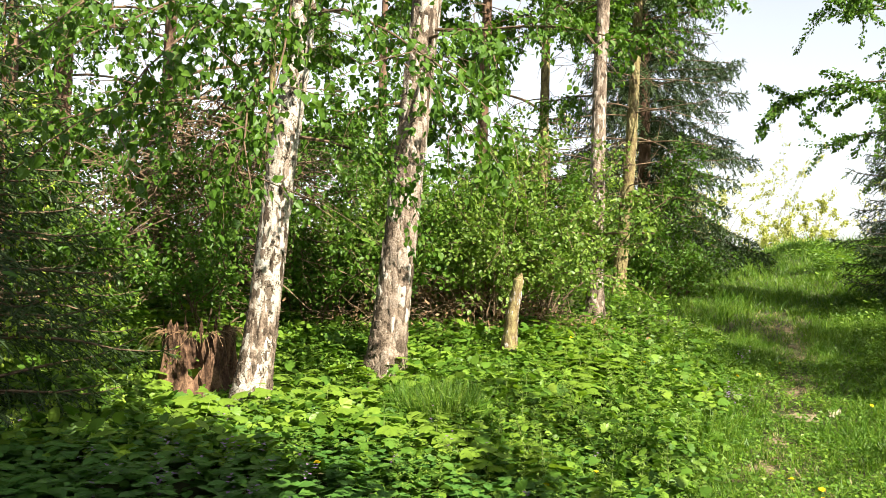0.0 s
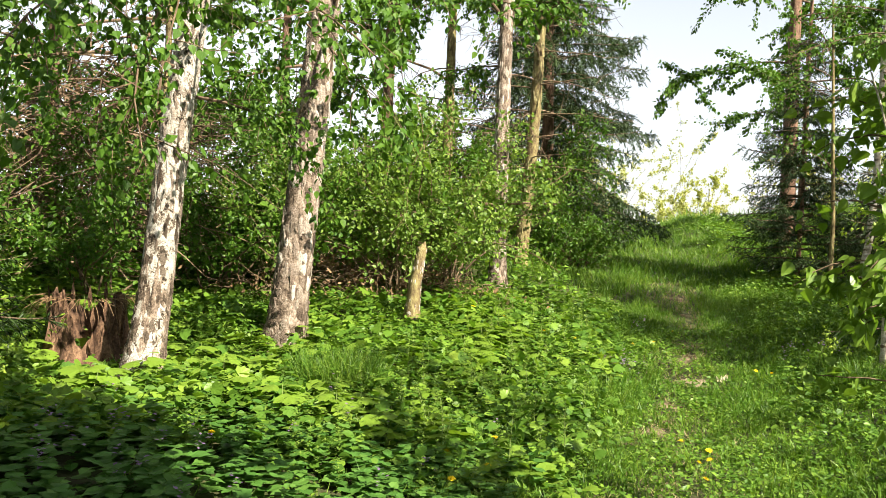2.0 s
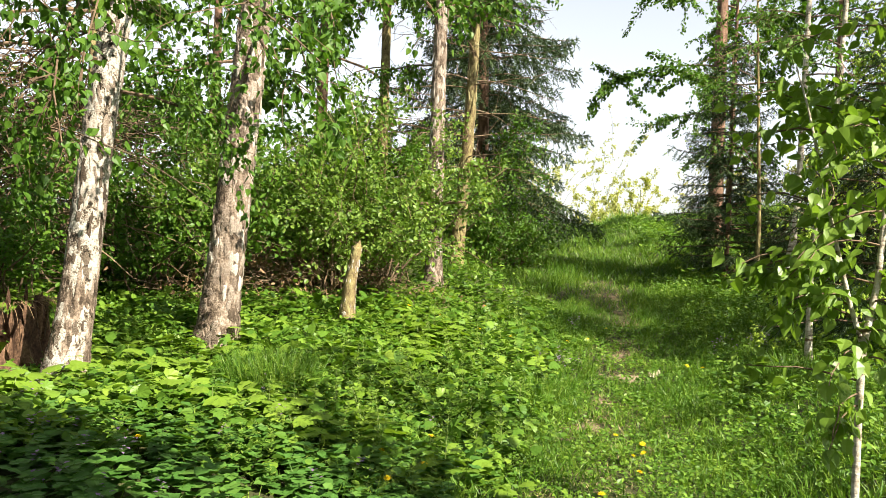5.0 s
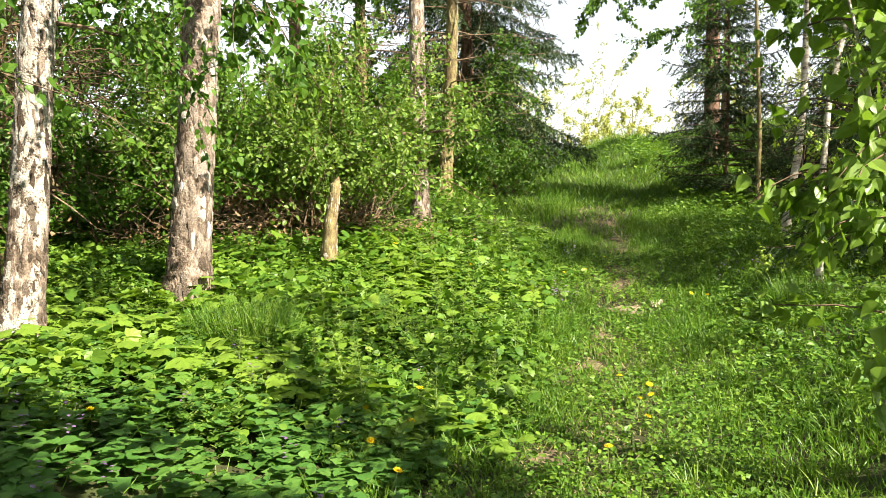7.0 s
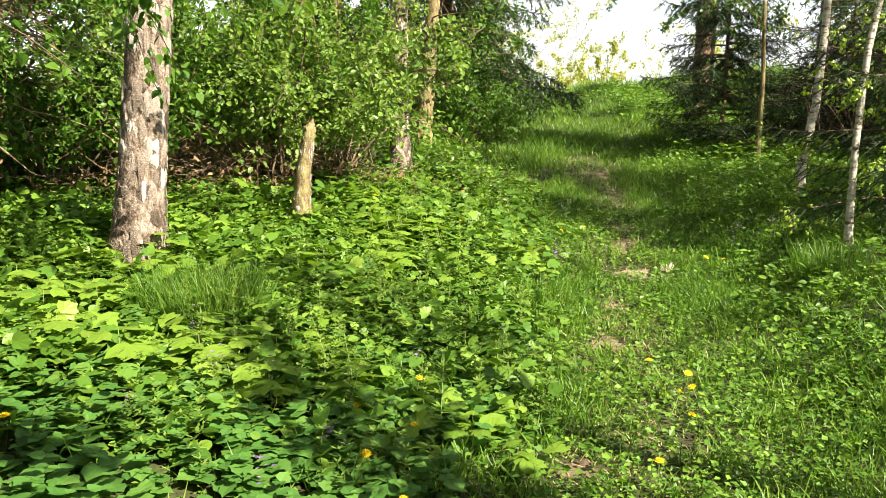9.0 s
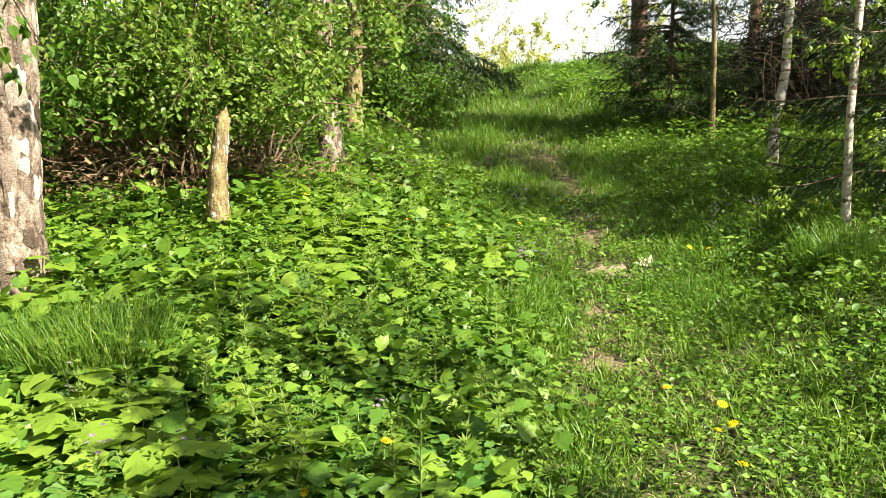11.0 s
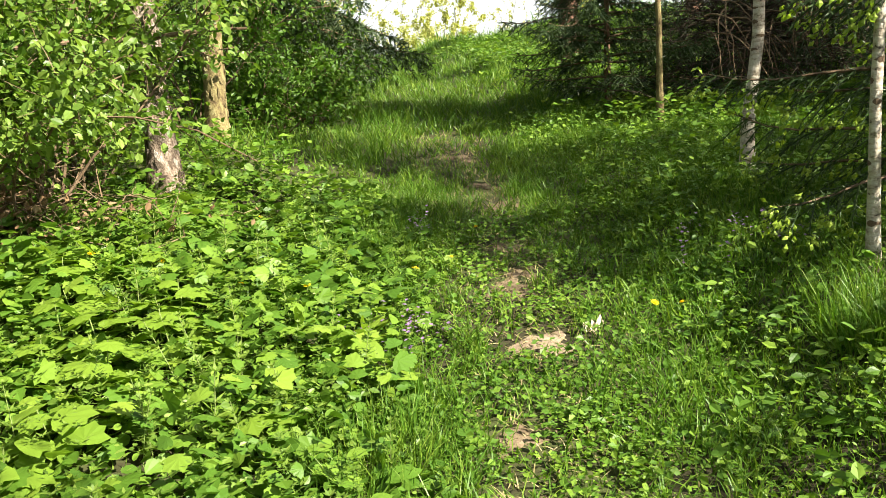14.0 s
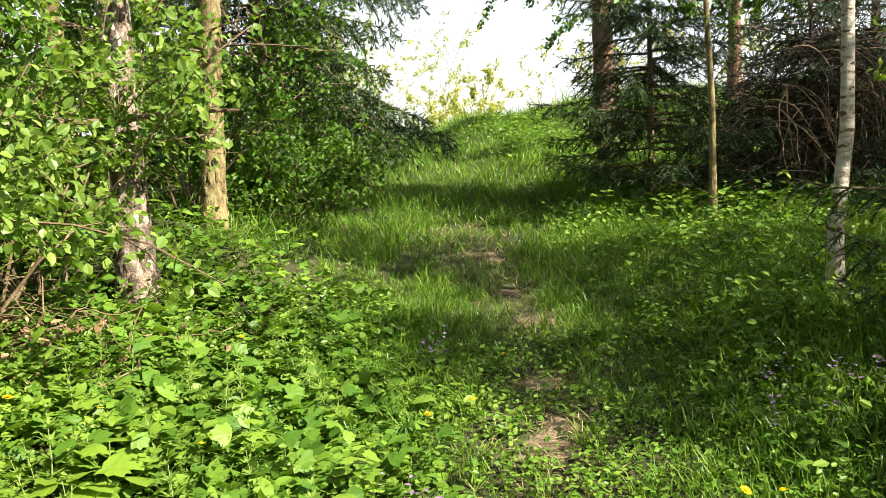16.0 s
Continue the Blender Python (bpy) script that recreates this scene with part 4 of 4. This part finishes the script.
# arching clumps in the turf
cx, cy = scatter(2600, -.4, 6.2, 2.6, 12.5, lambda x, y, u: step(-1.9, -.6, u) * (1 - .8 * np.exp(-(u / .3) ** 2)) * (1 - .6 * step(2.4, 3.4, u)))
k = rng.integers(8, 30, len(cx))
ax, ay = np.repeat(cx, k), np.repeat(cy, k)
n = len(ax)
off = rng.normal(0, .035, (n, 2))
hp = Heap()
ln = np.repeat(rng.uniform(.06, .19, len(cx)), k) * rng.uniform(.6, 1.2, n)
hp.place(BLADE, on_ground(ax + off[:, 0], ay + off[:, 1], -.01), unit(np.c_[off * 9 + rng.normal(0, .35, (n, 2)), np.ones(n)]), np.c_[-off + rng.normal(0, .02, (n, 2)), np.full(n, .08)], np.c_[np.full(n, .0065) * rng.uniform(.7, 1.3, n), ln, ln * 1.8])
tagged(new("grass_clumps", hp.mesh("grass_clumps", M_GRASS)), "arching clumps of longer bright grass", "grass", kind="stuff")


def herbs(name, label, x, y, h0, h1, size, mat, template, per, tilt=.35, spread=.05, group=""):
    """Low plants: stalks with leaves held flat to the light at several heights."""
    n = len(x)
    h = rng.uniform(h0, h1, n) * (.6 + .8 * patches(x, y, 1.6, 1.0))
    px, py, ph = np.repeat(x, per), np.repeat(y, per), np.repeat(h, per) * rng.uniform(.35, 1.0, n * per)
    m = n * per
    a = rng.uniform(0, 6.283, m)
    out = np.c_[np.cos(a), np.sin(a), rng.normal(.05, .3, m)]
    p = on_ground(px + rng.normal(0, spread, m), py + rng.normal(0, spread, m)) + np.c_[np.zeros((m, 2)), ph]
    hp = Heap()
    hp.place(template, p, out, unit(rng.normal(0, tilt, (m, 3)) + [0, 0, 1.0]), size * rng.uniform(.35, 1.4, m))
    return tagged(new(name, hp.mesh(name, mat)), label, "plants", group, "stuff")


left = lambda x, y, u: step(.35, 1.0, -u)
x, y = scatter(4200, -4.0, 1.4, 1.6, 5.6, lambda x, y, u: step(.6, 1.3, -u) * (.5 + .5 * patches(x, y, 1.5)))
n, hp = len(x), Heap()
h = rng.uniform(.09, .18, n) * (.7 + .6 * patches(x, y, 1.6, 1.0)) * (1 - .35 * step(4.4, 5.2, y))
bend, turn0 = rng.normal(0, .03, (n, 2)), rng.uniform(0, 6.283, n)
for tier in range(4):
    for side in (0, math.pi):
        a = turn0 + tier * 1.571 + side + rng.normal(0, .2, n)
        f = (tier + 1) / 4
        p = on_ground(x + bend[:, 0] * f, y + bend[:, 1] * f) + np.c_[np.zeros((n, 2)), h * f]
        hp.place(TOOTHED, p, np.c_[np.cos(a), np.sin(a), rng.normal(.10, .16, n)], unit(rng.normal(0, .16, (n, 3)) + [0, 0, 1.0]), np.array([.065, .085, .080, .050])[tier] * rng.uniform(.7, 1.15, n))
tagged(new("dead_nettles", hp.mesh("dead_nettles", M_NETTLE)), "dense dark green dead-nettles carpeting the shade", "plants", kind="stuff")
x, y = scatter(9500, -4.5, 3.2, 4.2, 10.2, lambda x, y, u: left(x, y, u) * (.6 + .4 * patches(x, y, 1.8, .7)))
herbs("low_herbs", "bright green low herbs under the birches", x, y, .03, .18, .052, M_HERB, HERB_LEAF, 6, .60)
x, y = scatter(6000, -4.0, 3.2, 4.4, 10.4, lambda x, y, u: step(.25, .9, -u) * (.3 + .7 * patches(x, y, 2.3, 3.3)))
herbs("low_herbs", "fine yellow-green herbs standing among broad leaves", x, y, .06, .21, .032, M_SHRUB_LEAF, LEAF_MID, 9, .6, .04)
x, y = scatter(900, -3.0, 2.4, 4.0, 8.6, lambda x, y, u: left(x, y, u) * (.15 + .85 * patches(x, y, 1.3, 2.2)) ** 2)
herbs("maple_seedlings", "pale green lobed seedling leaves in the sun", x, y, .08, .20, .095, M_MAPLE, PALMATE, 5, .30)
x, y = scatter(4200, -3.6, 2.9, 4.3, 9.6, lambda x, y, u: left(x, y, u) * (.15 + .85 * patches(x, y, 1.5, 5.1)))
herbs("lobed_herbs", "soft lobed leaves of celandine among the herbs", x, y, .05, .22, .082, M_HERB, PALMATE, 6, .45)
x, y = scatter(8000, 2.6, 8.5, 3.0, 12.0, lambda x, y, u: step(.35, 1.2, u) * (.3 + .7 * patches(x, y, 1.7, 3.0)))
herbs("low_herbs", "low leafy weeds beside the track", x, y, .04, .20, .046, M_HERB, LEAF_MID, 8, .5)
x, y = scatter(17000, -.5, 5.0, 2.2, 9.0, lambda x, y, u: np.exp(-(u / 1.2) ** 2) * (.2 + .8 * patches(x, y, 2.6, 4.0)))
herbs("clover", "small chickweed and clover leaves in the turf", x, y, .02, .11, .030, M_HERB, LEAF_FAR, 9, .45, .04)
x, y = scatter(6000, -2.0, 9.0, 9.2, 19.0, lambda x, y, u: step(1.0, 2.2, np.abs(u)) * (.3 + .7 * patches(x, y, 1.2, 1.0)))
herbs("low_herbs", "leafy undergrowth along the slope", x, y, .08, .32, .075, M_HERB, LEAF_FAR, 9)
x, y = scatter(3500, -8, -1.0, 6.0, 13.0, lambda x, y, u: np.full(len(x), .8))
herbs("leaf_litter", "dry brown leaves on the wood floor", x, y, .0, .03, .06, M_LITTER, LEAF_FAR, 3, .25, .1)

# cleavers: whorls of narrow leaves up a stalk
x, y = scatter(1000, -.6, 3.2, 4.0, 9.4, lambda x, y, u: np.exp(-((u + 1.6) / .7) ** 2))
hp = Heap()
for k in range(5):
    for q in range(6):
        a = q * 1.047 + k * .5 + rng.uniform(0, .4, len(x))
        p = on_ground(x, y, .07 + k * .052) + rng.normal(0, .006, (len(x), 3))
        hp.place(NEEDLE, p, np.c_[np.cos(a), np.sin(a), np.full(len(x), .35)], np.tile([0, 0, 1.0], (len(x), 1)), np.c_[np.full(len(x), .045), np.full(len(x), .04 - .004 * k), np.full(len(x), .03)])
tagged(new("cleavers", hp.mesh("cleavers", M_SHRUB_LEAF)), "whorled cleavers growing up through the herbs", "plants", kind="stuff")


# a dense tussock and bare trodden spots
def tussock(x, y, count, h, spread):
    t = thing("grass_tussock", "dense upright tuft of fine green grass", "grass", "", (x, y, gz1(x, y)))
    hp = Heap()
    n = count
    r = spread * np.sqrt(rng.random(n))
    a = rng.uniform(0, 6.28, n)
    p = np.c_[r * np.cos(a), r * np.sin(a), np.full(n, -.02)]
    hp.place(BLADE, p, unit(np.c_[p[:, :2] * 1.6 + rng.normal(0, .16, (n, 2)), np.ones(n)]), np.c_[rng.normal(0, 1, (n, 2)), np.zeros(n)], np.c_[np.full(n, .005), h * rng.uniform(.5, 1.15, n), h * np.ones(n)])
    part("blade_tuft", hp, M_GRASS, t, kind="stuff")


tussock(-.1, 5.72, 1800, .32, .26)
tussock(3.9, 6.2, 500, .30, .2)
tussock(1.9, 6.6, 700, .22, .3)


def bare_spot(x, y, rx, ry, turn, mat):
    hp = Heap()
    k = 22
    w = np.linspace(0, 2 * np.pi, k, endpoint=False)
    rings = [np.array([[x, y, gz1(x, y) + .009]])]
    for f in (.4, .75, 1.0):
        q = f * (1 + .26 * np.sin(3 * w + turn) + .2 * np.sin(5 * w + 2 * turn) + rng.normal(0, .10, k))
        X2, Y2 = x + rx * q * np.cos(w) * math.cos(turn) - ry * q * np.sin(w) * math.sin(turn), y + rx * q * np.cos(w) * math.sin(turn) + ry * q * np.sin(w) * math.cos(turn)
        rings.append(on_ground(X2, Y2, {.4: .008, .75: .005, 1.0: -.015}[f] + rng.normal(0, .0015, k)))
    v = np.concatenate(rings)
    a = np.arange(k)
    b = (a + 1) % k
    hp.add(v, np.c_[np.zeros(k, int), 1 + a, 1 + b], np.concatenate([np.c_[1 + k * t + a, 1 + k * (t + 1) + a, 1 + k * (t + 1) + b, 1 + k * t + b] for t in (0, 1)]))
    tagged(new("bare_earth", hp.mesh("bare_earth", mat)), "patch of bare sandy earth worn into the track", "bare earth", "bare spots in the track")


for x, y, rx, ry, a in SPOTS:
    bare_spot(x, y, rx, ry, a, M_SAND if y == 7.17 else M_DIRT)


# dandelions
def dandelion_parts():
    stem, head = Heap(), Heap()
    stem.tube(np.array([[0, 0, -.01], [.004, 0, .05], [.002, .003, .10]]), np.array([.0025, .002, .002]), 5)
    for ring, (cnt, ln, rise) in enumerate(((16, .024, .15), (12, .018, .5), (8, .011, 1.1))):
        a = np.arange(cnt) * 6.283 / cnt + ring
        head.place(NEEDLE, np.tile([.002, .003, .10 + .002 * ring], (cnt, 1)), np.c_[np.cos(a), np.sin(a), np.full(cnt, rise)], np.tile([0, 0, 1.0], (cnt, 1)), np.c_[np.full(cnt, .03), np.full(cnt, ln), np.full(cnt, .02)])
    return stem, head


first = thing("dandelion", "yellow dandelion in flower among the grass", "flower", "dandelions")
s_, h_ = dandelion_parts()
part("stem", s_, M_STALK, first)
part("flower_head", h_, M_YELLOW, first, "yellow flower head")
DANDELIONS = [(1.78, 7.88), (2.11, 7.93), (2.74, 8.19), (3.02, 8.21), (3.37, 8.62), (2.09, 9.02), (2.39, 8.76), (1.55, 9.26), (1.15, 8.27), (1.45, 8.26), (3.47, 7.07), (3.62, 6.95),
              (2.05, 5.09), (1.22, 4.86), (.81, 4.88), (2.12, 4.87), (2.10, 4.70), (1.93, 4.53), (.53, 4.69), (-.32, 5.72), (.71, 4.43), (.51, 4.26), (.55, 3.89), (1.56, 4.04), (1.96, 4.69), (-.7, 4.37)]
for k, (x, y) in enumerate(DANDELIONS):
    m = pose(x, y, gz1(x, y) + rng.uniform(-.02, .05), rng.normal(0, 12), rng.normal(0, 12), rng.uniform(0, 360))
    if k == 0:
        first.matrix_basis = m
    else:
        copy_thing(first, m)


# single plants that stand clear of the rest
def leaf_part(template, mat, parent, p, way, up, size):
    g = Heap()
    g.place(template, np.array([p], float), np.array([way], float), np.array([up], float), np.array([size]))
    return part("leaf", g, mat, parent)


def maple_seedling():
    plant = thing("maple_seedling", "maple seedling with pale green lobed leaves among herbs", "plant", "maple seedlings")
    g = Heap()
    g.tube(np.array([[0, 0, -.02], [.004, .003, .07], [.0, .006, .15]]), np.array([.0025, .002, .0015]), 5)
    for k in range(6):
        a, z = k * 2.4, .07 + .016 * k
        tip = np.array([.012 * math.cos(a), .012 * math.sin(a), z])
        leaf_part(PALMATE, M_MAPLE, plant, tip, (math.cos(a), math.sin(a), -.12), (.12 * math.cos(a), .12 * math.sin(a), 1), (.10, .12, .14, .13, .11, .08)[k])
    part("stalk", g, M_STALK, plant)
    return plant


def cleavers_plant():
    plant = thing("cleavers_plant", "upright cleavers with whorls of narrow green leaves", "plant", "cleavers")
    g = Heap()
    g.tube(np.array([[0, 0, -.02], [.006, 0, .12], [.0, .008, .27]]), np.array([.002, .0018, .001]), 5)
    part("stalk", g, M_STALK, plant)
    for k in range(6):
        w = Heap()
        a = np.arange(7) * .898 + k * .45
        z = .05 + k * .043
        w.place(NEEDLE, np.tile([.003, .004 * k / 5, z], (7, 1)), np.c_[np.cos(a), np.sin(a), np.full(7, .25 + .10 * k)], np.tile([0, 0, 1.0], (7, 1)), np.c_[np.full(7, .05), np.full(7, (.040, .046, .046, .040, .032, .02)[k]), np.full(7, .03)])
        part("leaf_whorl", w, M_SHRUB_LEAF, plant)
    return plant


def strew(first_one, x, y, low, high):
    """The plant at the first place, and copies of it at the others, each turned, tilted and sized its own way."""
    for k in range(len(x)):
        m = pose(x[k], y[k], gz1(x[k], y[k]), rng.normal(0, 9), rng.normal(0, 9), rng.uniform(0, 360)) @ Matrix.Scale(rng.uniform(low, high), 4)
        if k == 0:
            first_one.matrix_basis = m
        else:
            copy_thing(first_one, m)


x, y = scatter(420, -2.6, 1.7, 4.3, 8.2, lambda x, y, u: left(x, y, u) * (.1 + .9 * patches(x, y, 1.3, 2.2)) ** 2)
strew(maple_seedling(), x[:120], y[:120], .8, 1.35)
x, y = scatter(260, -.4, 2.4, 4.6, 8.8, lambda x, y, u: np.exp(-((u + 1.5) / .7) ** 2))
strew(cleavers_plant(), x[:90], y[:90], .75, 1.25)

# dead-nettle flowers
x, y = scatter(240, -3.6, 1.0, 2.0, 5.2, lambda x, y, u: step(.8, 1.5, -u) * patches(x, y, 2.0, .4))
x, y = np.r_[x, rng.normal(2.35, .15, 12), rng.normal(4.25, .15, 10), rng.normal(3.0, .1, 5)], np.r_[y, rng.normal(7.35, .15, 12), rng.normal(7.3, .2, 10), rng.normal(8.8, .1, 5)]
lift = np.where(x < 1.2, .18, .13)
hp = Heap()
for k in range(10):
    a = rng.uniform(0, 6.28, len(x))
    hp.place(LEAF_FAR, on_ground(x, y, lift) + rng.normal(0, .018, (len(x), 3)) * [1, 1, 1.8], np.c_[np.cos(a), np.sin(a), np.full(len(x), .3)], np.tile([0, 0, 1.0], (len(x), 1)), rng.uniform(.016, .03, len(x)))
tagged(new("dead_nettle_flowers", hp.mesh("dead_nettle_flowers", M_PURPLE)), "dull purple dead-nettle flowers above dark leaves", "flowers", kind="stuff")

dry = Heap()
for dx, dz, a in ((0, 0, .2), (.03, .02, 1.1), (-.03, .01, -.7)):
    dry.place(HEART, np.array([[dx, 0, dz]]), np.array([[math.sin(a) * .4, .1, 1.0]]), np.array([[.3, -1.0, .2]]), np.array([.062]))
ob = new("dry_leaf", dry.mesh("dry_leaf", M_DRY))
ob.location = (3.25, 7.18, gz1(3.25, 7.18))
tagged(ob, "curled pale dry leaf standing beside the sandy patch", "leaf")


def bark_scars(tree_name, line, h1, count):
    """Dark scars across white bark, as parts of the tree that stands at the line's foot."""
    tree = next(o for o in scene.objects if o.name.startswith(tree_name) and (o.location - Vector(line[0][1])).length < .02)
    g = Heap()
    a = np.linspace(-1, 1, 6)
    top, low = .45 * (1 - a * a) + .1, -.45 * (1 - a * a) - .1
    ring = lambda z: np.c_[1.03 * np.sin(a * .7), -1.03 * np.cos(a * .7), z]
    g.add(np.concatenate([ring(low), ring(top)]), np.array([[k, k + 1, k + 7, k + 6] for k in range(5)]))
    me = g.mesh("bark_scar", M_TWIG)
    for _ in range(count):
        h = rng.uniform(.05, h1)
        k = int(np.argmin(np.abs(line[2] - h)))
        ob = new("bark_scar", me)
        ob.parent = tree
        ob.matrix_local = Matrix.Translation(line[0][k] - line[0][1]) @ Matrix.Rotation(rng.uniform(0, 6.28), 4, "Z") @ Matrix.Diagonal((line[1][k] * 1.03, line[1][k] * 1.03, rng.uniform(.008, .03), 1))


bark_scars("birch_tree", lineR, 3.0, 46)
bark_scars("birch_tree", lineS, 3.0, 40)
bark_scars("birch_tree", lineG, 2.0, 30)


# posts at the crest
def crest_post(x, y, h, r, label):
    post = Heap()
    z = gz1(x, y)
    post.tube(np.array([[0, 0, -.2], [0, 0, h * .5], [.01, 0, h], [.01, 0, h + .01]]), np.array([r, r, r * .95, r * .6]), 10, cap=True)
    ob = new("fence_post", post.mesh("fence_post", M_POST))
    ob.location = (x, y, z)
    tagged(ob, label, "post")


crest_post(6.5, 22.0, .5, .028, "short pale weathered post by the crest")
crest_post(13.6, 31.5, 1.9, .05, "tall weathered post beyond the crest")

# the wood floor goes on behind the start and off to the sides
x, y = scatter(34000, -9.0, 9.0, -7.0, 2.9, lambda x, y, u: (.3 + .7 * patches(x, y, 1.1)) * (1 - .8 * ((np.abs(x) < 1.6) & (y > 1.2))))
grass("grass", "thin green grass on the shaded wood floor", x, y, .08, .22, .012, FAR_BLADE, .6)
x, y = scatter(8200, -9.0, 9.0, -7.0, 2.9, lambda x, y, u: (.35 + .65 * patches(x, y, .9)) * ((y < 1.2) | (x > .9)))
herbs("low_herbs", "low leafy weeds on the shaded wood floor", x, y, .05, .22, .08, M_HERB, LEAF_FAR, 8)
x, y = scatter(3600, -10.0, -4.0, 1.4, 14.0, lambda x, y, u: .25 + .75 * patches(x, y, .9))
herbs("low_herbs", "low leafy weeds deep in the thicket", x, y, .05, .22, .085, M_HERB, LEAF_FAR, 8)


def bark_foot(tree, line, height):
    """Dark cracked bark round the foot of a birch, ending in uneven tongues."""
    p, r, s = line
    turn = np.linspace(0, 6.2832, 29)[:-1]
    tongue = height * (.72 + .16 * np.sin(turn * 5 + 1) + .12 * np.sin(turn * 9))
    rows = []
    for f in np.linspace(0, 1, 16):
        h = -.04 + f * (tongue + .04)
        c = np.stack([np.interp(h, s, p[:, k]) for k in range(3)], -1)
        rad = np.interp(h, s, r) * (1.02 + .02 * np.sin(turn * 7 + h * 9) * np.sin(h * 23 + turn * 3)) * (1 - .03 * f ** 8)
        rows.append(c + np.c_[rad * np.cos(turn), rad * np.sin(turn), np.zeros(28)] - p[1])
    g = Heap()
    g.add(np.concatenate(rows), np.array([[i * 28 + k, i * 28 + (k + 1) % 28, (i + 1) * 28 + (k + 1) % 28, (i + 1) * 28 + k] for i in range(15) for k in range(28)]))
    ob = tagged(new("bark_foot", g.mesh("bark_foot", M_BIRCH_CORE)), "dark brown cracked bark round the foot")
    ob.parent = tree


bark_foot(birchA, lineA, 1.1)
bark_foot(birchC, lineC, .45)

# the torn end of the broken stub
top = snag_line[0][-1] - snag_line[0][1]
hp = Heap()
hp.tube(np.array([top + (0, 0, -.06), top + (.004, .0, .005), top + (.016, .004, .03), top + (.024, .004, .06)]), np.array([.040, .034, .020, .005]), 9)
part("torn_end", hp, M_LICHEN_BARK, snag)
